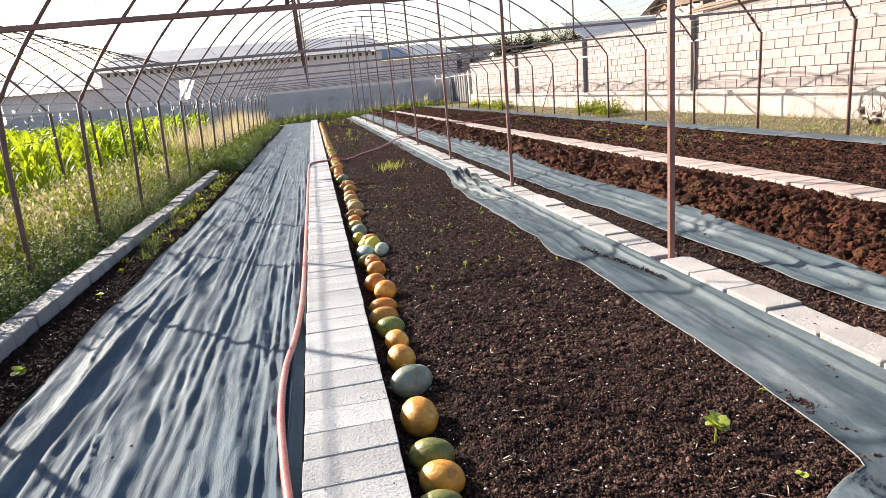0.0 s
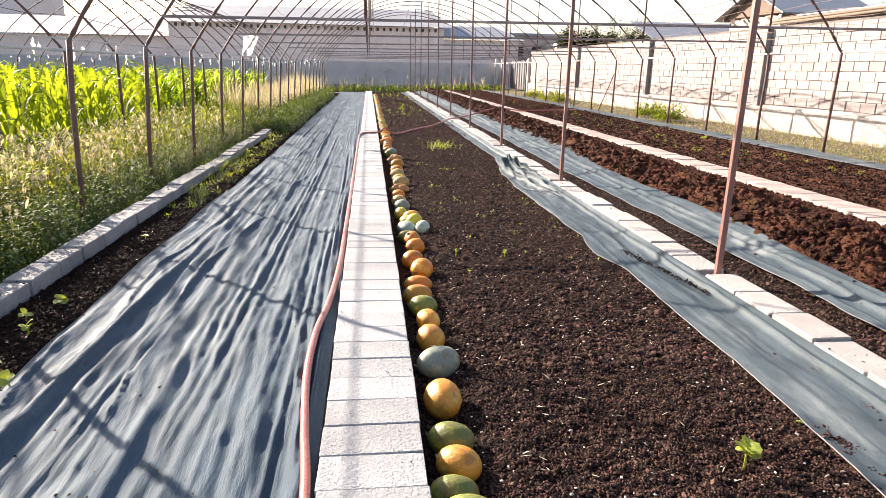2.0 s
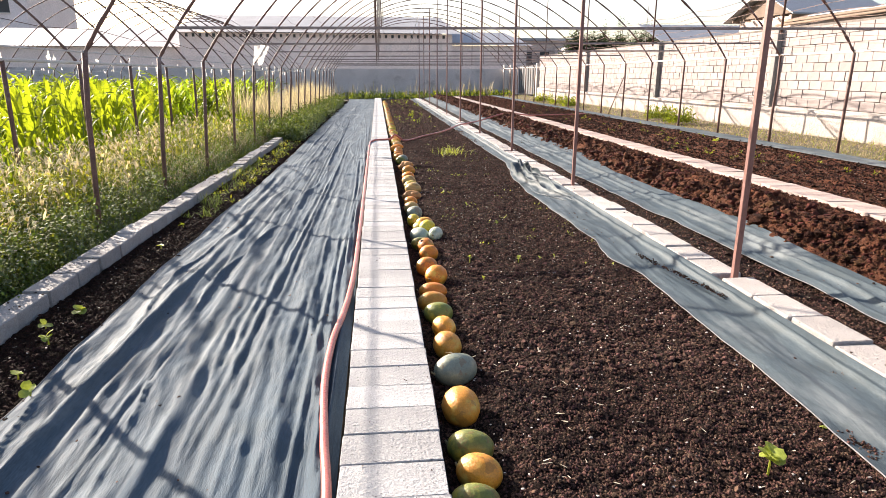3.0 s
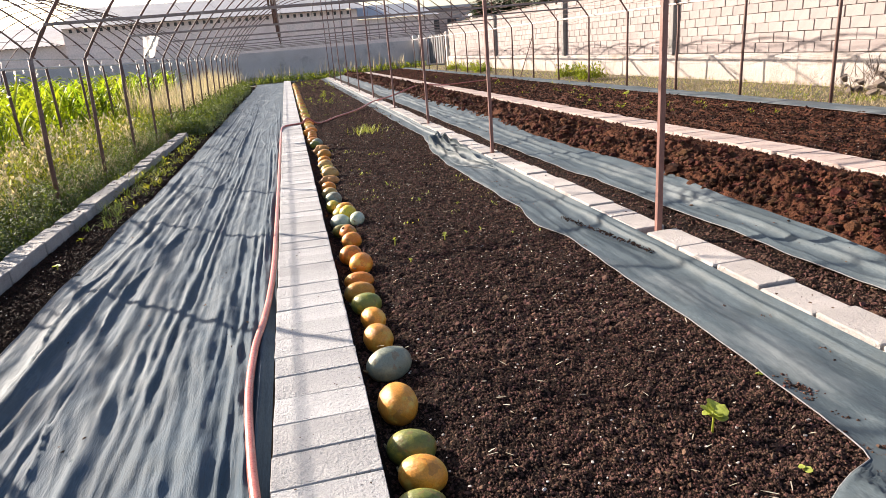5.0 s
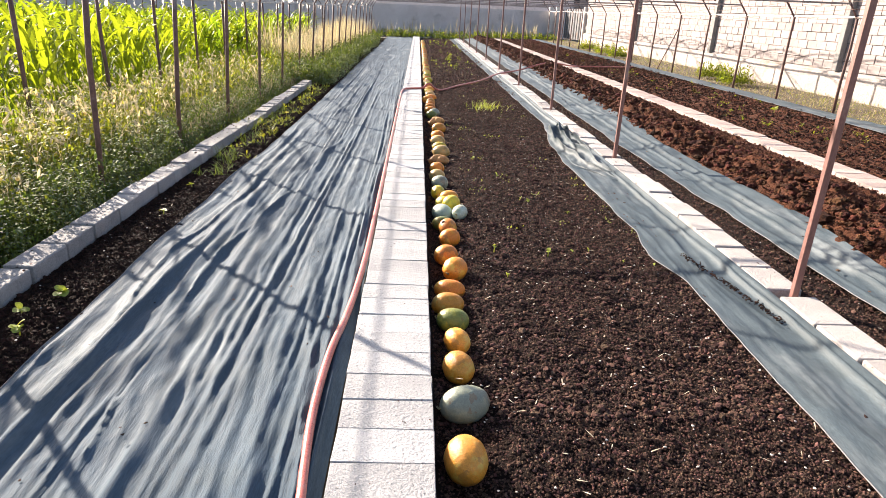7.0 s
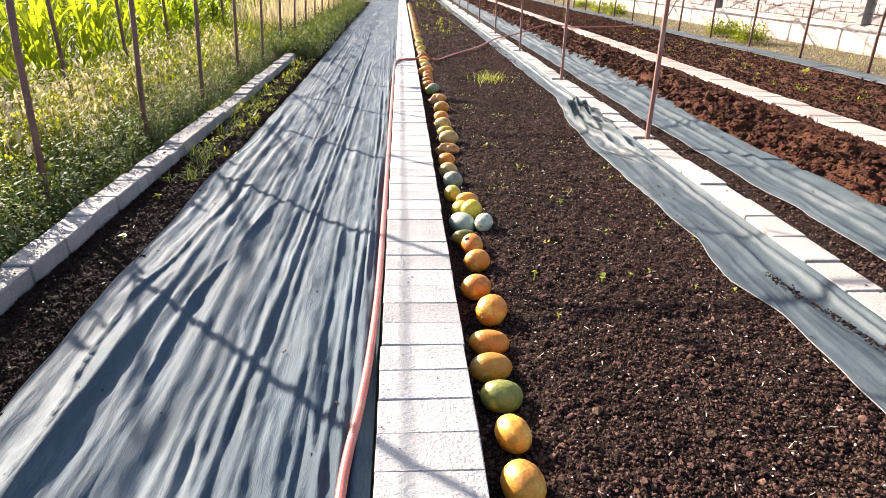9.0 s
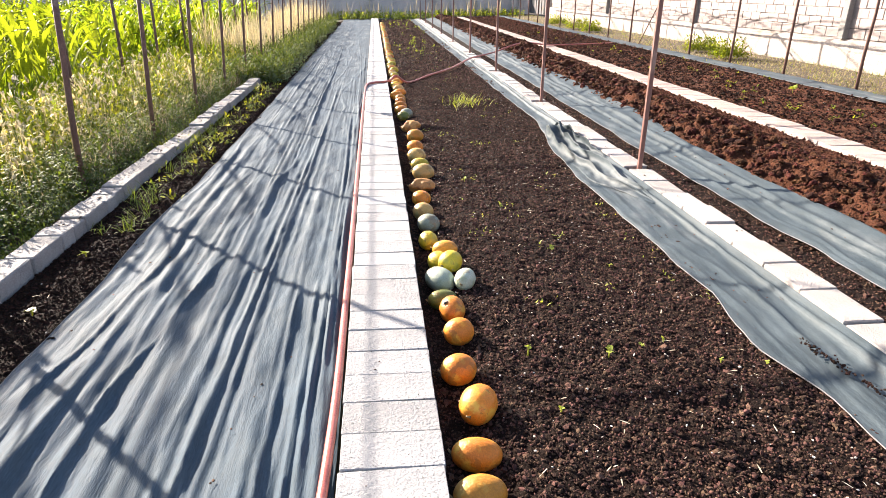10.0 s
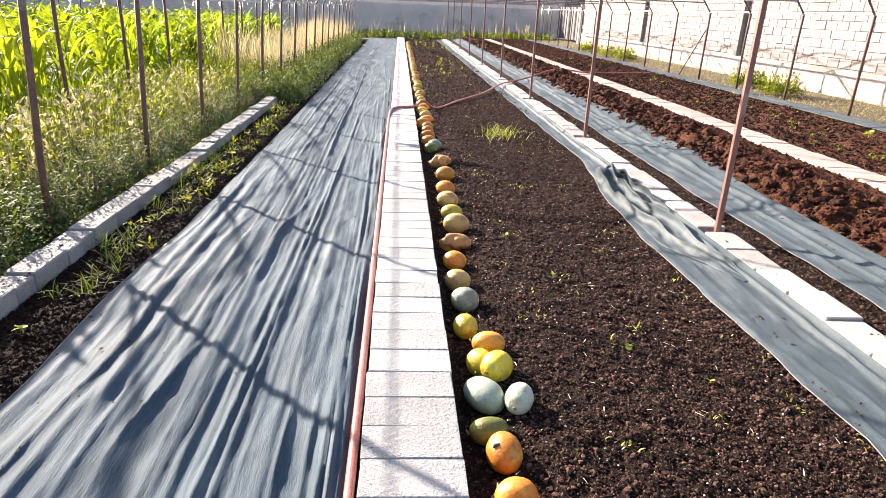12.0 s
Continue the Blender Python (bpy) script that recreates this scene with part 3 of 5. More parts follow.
BOLD = [(-0.85 - 0.8 * r.random(), r.uniform(-1.5, 6.5), r.uniform(3, 6), r.uniform(0.022, 0.042), r.uniform(0.025, 0.042), r.uniform(0, 50)) for _ in range(10)] + [(-0.75 - 0.85 * r.random(), r.uniform(-1.5, 1.2), r.uniform(2.5, 4.5), r.uniform(0.02, 0.036), r.uniform(0.022, 0.034), r.uniform(0, 50)) for _ in range(6)]


def pulled(x, y):
    """Long straight creases pulled down the sheet, most of them beside the path."""
    z = 0.0
    for x0, y0, long, high, wide, seed in PULLED + BOLD:
        q = (y - y0) / long
        if 0 < q < 1:
            d = x - x0 - 0.05 * fractal(seed, y * 0.16, 1.0, 2) - 0.012 * (y - y0 - long / 2) * math.sin(seed)
            if abs(d) < 4 * wide:
                z += high * math.sin(math.pi * q) ** 0.6 * math.exp(-(d / wide) ** 2)
    return z * min(1.0, max(0.0, (-0.225 - x) / 0.05)) * float(np.interp(y, (6, 13), (1, 0.6)))


edge_1 = line((0, -1.74), (3.3, -1.76), (6.7, -1.79), (9, -1.72), (12.7, -1.7), (20, -1.75), (42, -1.8))
cover("ground_cover_sheet", -1.5, FAR_END, lambda y: edge_1(y) + 0.03 * fractal(0, y * 0.9), lambda y: -0.215, 0.014, lambda x, y: 0.045 * float(np.interp(y, (4, 12), (1, 0.5))),
      "long wrinkled blue-grey woven ground cover along the path", 0.0115, extra=pulled)
edge_2 = line((1.0, 1.45), (1.5, 1.5), (1.6, 1.56), (1.68, 1.72), (1.73, 1.85), (2.0, 1.89), (3.2, 1.96), (4.6, 1.98), (5.0, 1.9), (5.6, 1.97), (7, 1.94), (8.2, 1.93), (9.2, 1.96), (10.4, 2.12), (11.1, 2.2), (13, 2.17), (19.5, 2.15), (42, 2.05))


def bunched(x, y):
    return 0.023 + 0.05 * math.exp(-((y - 1.55) / 0.2) ** 2)


def crumple(x, y):
    """Soft heaped folds where the sheet is bunched, and a roll along the block row."""
    heap = 0.8 * math.exp(-((y - 1.45) / 0.2) ** 2)
    across = (x - 2.41) + 0.16 * (y - 9.3) + 0.06 * fractal(x * 2, y * 1.6, 2.2, 2)
    folds = (1 - abs(math.sin(math.pi * across / 0.13))) ** 1.2 * (0.6 + 0.4 * math.sin(y * 5 + x * 9))
    lobe = 0.5 + 0.5 * fractal(x * 3, y * 2.2, 9.2, 2)
    roll = 0.024 * math.exp(-((x - 2.35 - 0.02 * fractal(1, y * 0.7)) / 0.013) ** 2)
    inside = max(0.0, min(1.0, (x - 1.95) / 0.08, (2.415 - x) / 0.04))
    return inside * (heap * (0.13 * folds + 0.05 * lobe) + 0.01 * max(0.0, fractal(x * 1.5, y * 2.5, 15.2, 2)) + roll)


def long_creases(x, y):
    """Two long standing creases down the sheet by the ridge."""
    a = 0.03 * math.exp(-((x - 3.17 - 0.03 * fractal(2, y * 0.5)) / 0.018) ** 2)
    return a + 0.03 * math.exp(-((x - 3.3 - 0.04 * fractal(4, y * 0.4)) / 0.03) ** 2) + 0.006 * fractal(x * 1.5, y * 1.3, 25.2, 2)


fold_cover = cover("ground_cover_sheet", -1.0, FAR_END, lambda y: edge_2(y) + 0.025 * fractal(3, y * 1.3), lambda y: 2.415, 0.02, bunched,
      "blue-grey woven cover with a bunched fold beside the block row", 0.011, material=M_CLOTH_B, extra=crumple, base=lambda x, y: ground_z(x) + 0.05 * max(0, (x - 2.3) / 0.115) ** 2)
fold_left = line((7.3, 2.3), (7.6, 2.2), (7.95, 2.01), (8.8, 1.98), (9.6, 2.02), (10.2, 2.12), (10.35, 2.2))


def bunch(u, y, i, j):
    """Cloth gathered into leaning folds that overhang one another and fan out."""
    env = float(np.interp(y, (7.3, 7.7, 8.3, 9.2, 9.9, 10.2, 10.35), (0, 0.35, 0.6, 1, 1, 0.8, 0)))
    side = min(1.0, u / 0.08, (1 - u) / 0.08)
    a = fold_left(y) + 0.02 * fractal(3, y * 2.1)
    phase = 2 * math.pi * (2.6 * u + 0.32 * (y - 9) + 0.35 * fractal(u * 1.5, y * 0.9, 4.0, 2))
    x = a + (2.405 - a) * u + 0.042 * env * side * math.sin(phase + 0.8)
    z = 0.012 + env * side * (0.062 * (1 - math.cos(phase)) * (0.7 + 0.6 * fractal(u * 2, y * 1.4, 8.0, 2)) + 0.035 * math.sin(math.pi * u) + 0.12 * math.exp(-((y - 10.02) / 0.15) ** 2 - ((u - 0.35) / 0.28) ** 2) + 0.03 * fractal(x * 9, y * 3.5, 1.0, 2))
    return (x, y, ground_z(x) + 0.02 + max(z, 0.008))


link("fold", sheet("fold", [i / 70 for i in range(71)], [7.3 + 3.05 * j / 150 for j in range(151)], bunch), M_CLOTH_B, fold_cover, "gathered fold of cloth")
edge_3 = line((2, 2.97), (4.4, 2.98), (9, 2.9), (42, 2.95))
edge_3b = line((2, 3.3), (3.1, 3.36), (5.7, 3.52), (9, 3.45), (11, 3.6), (42, 3.5))
cover("ground_cover_sheet", -0.5, FAR_END, lambda y: edge_3(y) + 0.03 * fractal(5, y * 1.1), lambda y: edge_3b(y) + 0.02 * fractal(7, y), 0.03, lambda x, y: 0.03,
      "narrow blue-grey woven cover at the foot of the red ridge", 0.012, material=M_CLOTH_B, extra=long_creases, base=lambda x, y: ground_z(x) + 0.06 * max(0.0, (x - 3.2) / 0.4) ** 2)
cover("ground_cover_sheet", 0, FAR_END + 1, lambda y: 7.33 + 0.03 * fractal(9, y * 0.8), lambda y: 7.78 + 0.03 * fractal(11, y * 0.9), 0.03, lambda x, y: 0.03,
      "faded blue-grey woven cover along the wall-side posts", 0.04, material=M_CLOTH_B)
# Dark crumbs are lined up here to draw the dark crack along the fold.
p = np.stack((rng.normal(0, 0.015, 240) + np.linspace(2.31, 2.13, 240), np.linspace(3.9, 5.0, 240) + rng.normal(0, 0.03, 240), np.full(240, -0.035)), 1)
stuff("spilled_soil", lumps("spilled_soil", p, rng.uniform(0.003, 0.009, 240)), M_DARKERCLOD, "dark crumbs in place of a crack along a fold of the cover", "spilled soil")


# ---- block paths, block row and kerb ----
def rough_block(wx, wy, wz, seed):
    bm = box(-wx / 2, wx / 2, -wy / 2, wy / 2, -wz, 0, 0.0035 if wx > wy else 0.007)
    r = random.Random(seed)
    for v in bm.verts:
        v.co += Vector([r.uniform(-0.002, 0.002) for _ in range(3)])
    mesh = bpy.data.meshes.new("block")
    bm.to_mesh(mesh)
    bm.free()
    return mesh


def block_row(name, x, wx, wy, y0, y1, top, label, category, material, gaps=(), pitch=None, slip=0.004, tall=0.19, halves=0.0, dip=None):
    row = tagged(new(name), label, category)
    row.location = (x, y0, top - tall)
    kinds = [rough_block(wx, wy, tall, 11 * k) for k in range(5)]
    for mesh in kinds:
        mesh.materials.append(material)
    r = random.Random(hash_of(name) + int(x * 10))
    if gaps:
        at = [g + 0.26 + k * (3.48 / 9) for g in gaps for k in range(10)]
    else:
        at = [y0 + wy / 2 + k * (pitch or wy + 0.006) for k in range(int((y1 - y0) / (pitch or wy + 0.006)))]
    short = [rough_block(wx, wy / 2 - 0.003, tall, 7 * k + 2) for k in range(3)]
    for mesh in short:
        mesh.materials.append(material)
    spots = [(s, m) for y in at for s, m in (((y - wy / 4, short), (y + wy / 4, short)) if r.random() < halves else ((y, kinds),))]
    for y, choice in spots:
        if y0 <= y <= y1:
            ob = link("block", r.choice(choice), material, row)
            ob.location = (r.uniform(-slip, slip), y - y0, tall + r.uniform(-slip, slip) - (dip(y) if dip else 0))
            ob.rotation_euler = (r.uniform(-0.006, 0.006), r.uniform(-0.01, 0.01), r.uniform(-0.012, 0.012))
    return row


def hash_of(text):
    return sum(ord(c) for c in text)


# ---- greenhouse frames ----
LEFT, RIGHT, ROW0 = -2.62, 7.85, 0.24
LEFT_FOOT = -2.72
CENTRE = 2.56
KNEE_L, KNEE_R = 1.6, 1.79


def arch_z(x, x0, x1, k0, k1):
    half, mid = (x1 - x0) / 2, (x0 + x1) / 2
    r = half / math.sin(radians(56.5))
    return k0 + (k1 - k0) * (x - x0) / (x1 - x0) + math.sqrt(max(0, r * r - (x - mid) ** 2)) - r * math.cos(radians(56.5)) + 0.11 * math.sin(2 * math.pi * (x - x0) / (x1 - x0))


def bent_post(x, y, foot, top, radius, r, slant=0.0):
    """slant: how far its foot stands out to the side of its top."""
    return tube([(x + slant + 0.012 * r.uniform(-1, 1), y, foot - 0.1), (x + slant * 0.65 + 0.012 * r.uniform(-1, 1), y + 0.01 * r.uniform(-1, 1), foot + (top - foot) * 0.35),
                 (x + slant * 0.3 + 0.012 * r.uniform(-1, 1), y + 0.01 * r.uniform(-1, 1), foot + (top - foot) * 0.7), (x, y, top)], [radius * r.uniform(0.9, 1.08) for _ in range(4)], 8)


def frame_bay(label, x0, x1, k0, k1, rows, centre, posts_right=True, ties=True):
    bay = tagged(new("greenhouse_frame"), label, "greenhouse frame")
    r = random.Random(5)
    for n, y in enumerate(rows):
        xs = [x0 + (x1 - x0) * (0.5 - 0.5 * math.cos(math.pi * i / 72)) for i in range(73)]
        link("arch", tube([(x, y + 0.006 * r.uniform(-1, 1), arch_z(x, x0, x1, k0, k1)) for x in xs], [0.0165 if i % 3 else r.uniform(0.0175, 0.025) for i in range(73)], 8), M_RUST, bay)
        link("post", bent_post(x0, y, ground_z(x0), k0 + 0.02, 0.0245, r, LEFT_FOOT - LEFT), M_RUST, bay)
        if posts_right:
            link("post", bent_post(x1, y, ground_z(x1), k1 + 0.02, 0.026, r), M_RUST, bay)
        if n % 2 == 0 and ties:
            x_a = x0 + 0.22
            b = box(x_a, x1 - 0.2, y - 0.02, y + 0.02, -0.016, 0.016, 0.003)
            for v in b.verts:
                v.co.z += 1.95 + 0.09 * (v.co.x - x0) / (x1 - x0)
            part("tie_beam", b, M_REDLEAD if n < 3 else M_TIE, bay)
            for q in (0.2475, 0.75):
                x = x0 + (x1 - x0) * q
                link("strut", tube([(x, y, 1.97), (x, y, arch_z(x, x0, x1, k0, k1))], 0.014, 8), M_RUST, bay)
            x = x0 + (x1 - x0) * 0.2475 + 0.07
            link("strut", tube([(x, y + 0.03, 1.98), (x - 0.02, y + 0.03, arch_z(x, x0, x1, k0, k1))], 0.009, 6), M_TIE, bay)
            if centre:
                part("centre_post", box(CENTRE - 0.0205, CENTRE + 0.0205, y - 0.0205, y + 0.0205, ground_z(CENTRE) - 0.1, arch_z(CENTRE, x0, x1, k0, k1) - 0.01, 0.004), M_REDLEAD, bay)
    ya, yb = rows[0] - 0.3, rows[-1] + 0.3
    part("eave_rail", box(x0 - 0.004, x0 + 0.004, ya, yb, k0, k0 + 0.014, 0.002), M_GALV, bay)
    if posts_right:
        part("eave_rail", box(x1 - 0.02, x1 + 0.02, ya, yb, k1 + 0.01, k1 + 0.05, 0.006), M_GALV, bay)
    return bay


rows = [ROW0 + 2 * i for i in range(0, 21)]
main_bay = frame_bay("rusty bare greenhouse frame with arches, posts and tie beams", LEFT, RIGHT, KNEE_L, KNEE_R, rows, True)
link("brace", tube([(RIGHT, 20.2, 1.5), (RIGHT + 0.02, 21.6, 0.1)], 0.015, 6), M_RUST, main_bay)
side_bay = frame_bay("rusty bare greenhouse frame over the corn field", -15.0, -4.4, 1.55, 1.55, rows[3:], False, ties=False)


for y, x, z in ((8.34, 0.06, 3.6), (8.4, 0.02, 3.7), (12.3, 0.1, 3.7), (12.34, 5.12, 3.5)):
    link("cord", tube([(x, y, z), (x + 0.02, y + 0.02, 2.8), (x, y, 2.02)], 0.005, 5), M_GALV, main_bay)
link("cord", tube([(1.5, 12.24, 4.2), (0.95, 12.24, 3.1), (0.6, 12.24, 2.0)], 0.005, 5), M_GALV, main_bay)


r = random.Random(77)
for k in range(9):
    x = RIGHT - 0.02 - 0.11 * k
    z = arch_z(x, LEFT, RIGHT, KNEE_L, KNEE_R)
    pts = []
    for y in rows:
        drop = r.uniform(0.0, 0.05)
        pts += [(x + r.uniform(-0.02, 0.02), y, z + 0.012 - drop), (x + r.uniform(-0.04, 0.04), y + 1, z - drop - r.uniform(0.01, 0.07))]
    link("wire", tube(pts[:-1], 0.005, 4), M_RUST, main_bay)
for k in range(5):
    x = LEFT + 0.12 + 0.3 * k
    z = arch_z(x, LEFT, RIGHT, KNEE_L, KNEE_R)
    link("wire", tube([(x + r.uniform(-0.02, 0.02), rows[0] + q, z - (0.03 if q % 2 else -0.012)) for q in range(0, 41)], 0.003, 4), M_RUST, main_bay)


def tatter(x, y, z, r):
    """A torn strip of old plastic film left hanging on a rail."""
    long, wide, seed = r.uniform(0.05, 0.2), r.uniform(0.03, 0.12), r.uniform(0, 90)
    lean, flip = r.uniform(-0.5, 0.5), 1 if r.random() < 0.55 else -1
    mesh = sheet("plastic_scrap", [i / 3 for i in range(4)], [j / 4 for j in range(5)], lambda u, v, i, j: (
        0.03 * fractal(seed, v * 3, u * 2), (u - 0.5) * wide * (1 - 0.6 * v) + lean * long * v, flip * long * v + 0.02 * fractal(seed + 5, u * 3, v * 2)))
    ob = tagged(link("plastic_scrap", mesh, M_FILM), "torn scrap of white plastic film on a rail", "plastic scrap", "film scraps on the rails")
    ob.location = (x, y, z)


for k in range(70):
    tatter(-4.41, 6.3 + 34 * r.random() ** 1.3, 1.57, r)
for k in range(60):
    tatter(-15.0, r.uniform(8, 40), 1.58, r)
for k in range(8):
    tatter(LEFT - 0.01, 17 + 20 * r.random(), KNEE_L + 0.02, r)


# ---- walls ----
def block_wall(name, x, y0, y1, z0, z1, near0, near1, label):
    """A block wall along y: mortar core, single blocks where the walk passes, the rest joined."""
    wall = tagged(part(name, box(x + 0.03, x + 0.2, y0, y1, z0 - 0.3, z1), M_MORTAR), label, "wall", kind="structure")
    mesh = bpy.data.meshes.new("block")
    b = box(0, 0.1, -0.196, 0.196, -0.096, 0.096, 0.006)
    b.to_mesh(mesh)
    b.free()
    mesh.materials.append(M_WALL)
    vs = np.array([v.co for v in mesh.vertices])
    tri = np.array([t.vertices for t in (mesh.calc_loop_triangles() or mesh.loop_triangles)])
    r, rest_v, rest_f, count = random.Random(3), [], [], 0
    for c in range(int((z1 - z0) / 0.2)):
        y = y0 + (0.2 if c % 2 else 0.4) + r.uniform(-0.04, 0.04)
        while y < y1 - 0.2:
            at = Vector((x + r.uniform(-0.006, 0.005), y, z0 + 0.1 + 0.2 * c + r.uniform(-0.004, 0.004)))
            if near0 < y < near1:
                ob = link("block", mesh, M_WALL, wall)
                ob.location = at
                ob.rotation_euler = (r.uniform(-0.012, 0.012), 0, 0)
            else:
                rest_v.append(vs + np.array(at))
                rest_f.append(tri + len(vs) * count)
                count += 1
            y += 0.402 + r.uniform(-0.006, 0.012)
    ob = link("blocks", arrays("blocks", np.concatenate(rest_v), np.concatenate(rest_f)), M_WALLJ, wall)
    tagged(ob, kind="stuff")
    return wall


WALL_X = 9.9
for_plinth = sheet("plinth", [-1, -0.55, 0, 0.3, 0.62, 0.66, 0.67], steps(-2, 39.6, 0.25, 0.01), lambda u, y, i, j: (WALL_X - 0.07 + (0.2 if i == 6 else 0.05 if i == 5 else 0) + 0.03 * fractal(y * 1.2, u * 2, 2.2), y, 0.05 + u + 0.012 * fractal(y, 3)))


# ---- far buildings ----
def corrugated(x0, x1, y0, z0, y1, z1, pitch=0.35, depth=0.05, cut=0.0):
    n = int((x1 - x0) / pitch * 2)
    return sheet("roof", [i / n for i in range(n + 1)], [0, 0.5, 1], lambda u, v, i, j: (x0 + (x1 - x0 - cut * v) * u, y0 + (y1 - y0) * v, z0 + (z1 - z0) * v + (depth if i % 2 else 0)))


def window_in(parent, x, y, z, w, h):
    win = part("window", box(x - w / 2, x + w / 2, y - 0.03, y + 0.05, z, z + h), M_DARK, parent)
    part("sill", box(x - w / 2 - 0.1, x + w / 2 + 0.1, y - 0.12, y, z - 0.1, z, 0.01), M_CREAM, win)
    return win


hall = tagged(new("long_shed"), "long grey shed with corrugated roof and a row of vents", "building")
part("wall", box(-16, 6.4, 56, 70, 2.9, 4.75), M_SHED, hall)
part("lower_wall", box(-16, 6.4, 55.9, 70, -0.3, 2.9), M_SHEDLOW, hall)
link("roof", corrugated(-16.4, 7.2, 55.4, 4.75, 64, 6.75, cut=1.2), M_ROOF, hall)
link("roof", corrugated(-16.4, 7.2, 71, 4.75, 64, 6.75, cut=1.2), M_ROOF, hall)
for i in range(40):
    x = -15.5 + i * 0.54
    part("vent", box(x, x + 0.2, 55.93, 56.0, 4.4, 4.66), M_DARK, hall)
for x in (0.6, 2.0, 3.4, 4.8):
    part("window", box(x, x + 0.7, 55.9, 56.02, 3.2, 3.9), M_SHEDLOW, hall)
shed = tagged(new("low_shed"), "low grey shed with a pale corrugated roof", "building")
part("wall", box(-60, -16.1, 57, 68, -0.3, 3.6), M_SHEDLOW, shed)
link("roof", corrugated(-60, -16.2, 56.5, 3.6, 62, 5.3), M_PALEROOF, shed)
link("roof", corrugated(-60, -16.2, 68.5, 3.6, 62, 5.3), M_PALEROOF, shed)
tower = tagged(new("tan_house"), "tan rendered house behind the sheds", "house")
part("wall", box(-50, -35.2, 72, 83, -0.3, 10.6), M_SHED, tower)
part("roof", box(-50.4, -34.8, 71.6, 83.4, 10.6, 10.9, 0.05), M_ROOF, tower)
for x in (-45, -41, -37.5):
    window_in(tower, x, 72, 7.4, 1.3, 1.5)
annex = tagged(new("small_shed"), "small shed with a blue-grey roof", "building")
part("wall", box(6.4, 13, 56.6, 66, -0.3, 3.9), M_SHED, annex)
link("roof", corrugated(6.5, 13.4, 56.2, 3.9, 62, 5.3, cut=1.5), M_ROOFB, annex)
pink = tagged(new("pink_house"), "pink rendered house with a flat roof", "house")
part("wall", box(13.2, 19.5, 62, 70, -0.3, 4.6), M_PINK, pink)
part("roof", box(12.9, 19.8, 61.7, 70.3, 4.6, 4.85, 0.03), M_ROOF, pink)
part("extension", box(17.0, 20.6, 58.5, 62, -0.3, 3.9), M_SHEDLOW, pink)
for x, z in ((14.3, 2.7), (16.0, 2.7), (18.4, 2.2)):
    window_in(pink, x, 62 if x < 17 else 58.5, z, 0.9, 1.0)
longhouse = tagged(new("white_shed"), "long low shed with a pale sheet roof", "building")
part("wall", box(21.5, 30, 48, 56, -0.3, 3.9), M_CREAM, longhouse)
link("roof", corrugated(21, 30.5, 47.4, 3.9, 52, 5.4), M_ROOFB, longhouse)
house = tagged(new("gabled_house"), "house with dark timber gable and grey sheet roof", "house")
bm = bmesh.new()
for gx in (18.4, 18.5):
    for gy, gz in ((27.8, 4.15), (33.0, 4.15), (30.2, 5.2)):
        bm.verts.new((gx, gy, gz))
bm.verts.ensure_lookup_table()
for f in ((0, 1, 2), (5, 4, 3), (0, 3, 4, 1), (1, 4, 5, 2), (2, 5, 3, 0)):
    bm.faces.new([bm.verts[i] for i in f])
part("gable", bm, M_TIMBER, house)
part("wall", box(18.5, 22.6, 28.3, 32.5, -0.3, 4.1), M_PINK, house)
for ya, yb in ((27.5, 30.2), (33.3, 30.2)):
    bm = box(18.0, 22.9, -0.03, 0.03, 0, 1)
    for v in bm.verts:
        v.co = Vector((v.co.x - (0.0 if v.co.z < 0.5 else 0.0), ya + (yb - ya) * v.co.z, 4.08 + 1.2 * v.co.z + v.co.y))
    part("roof", bm, M_ROOFB, house)
for y in (28.4, 29.4, 30.4, 31.4, 32.4):
    part("rafter", box(18.05, 18.4, y - 0.04, y + 0.04, 4.02, 4.12), M_TIMBER, house)
barn = tagged(new("grey_barn"), "grey roofed barn behind the block wall", "building")
part("wall", box(23.4, 44, 24, 36, -0.3, 3.7), M_SHED, barn)
link("roof", corrugated(23.1, 44.5, 23.4, 3.6, 30, 4.75), M_ROOF, barn)
lean = tagged(new("lean_to_roof"), "sagging lean-to of poles and sheet over the wall", "lean-to")
for y in (13.5, 17.0):
    link("post", tube([(11.6, y, 0.0), (11.6, y, 2.85)], 0.05, 6), M_TIMBER, lean)
for z, y in ((2.75, 0.0), (2.84, 0.15), (2.9, 0.35)):
    link("rail", tube([(11.0 + y, 8, z), (11.1 + y, 12, z + 0.08), (11.0 + y, 17.5, z + 0.02)], 0.035, 6), M_TIMBER, lean)
part("sheet", box(11.2, 13.4, 8.5, 16.5, 2.93, 2.96), M_ROOF, lean)


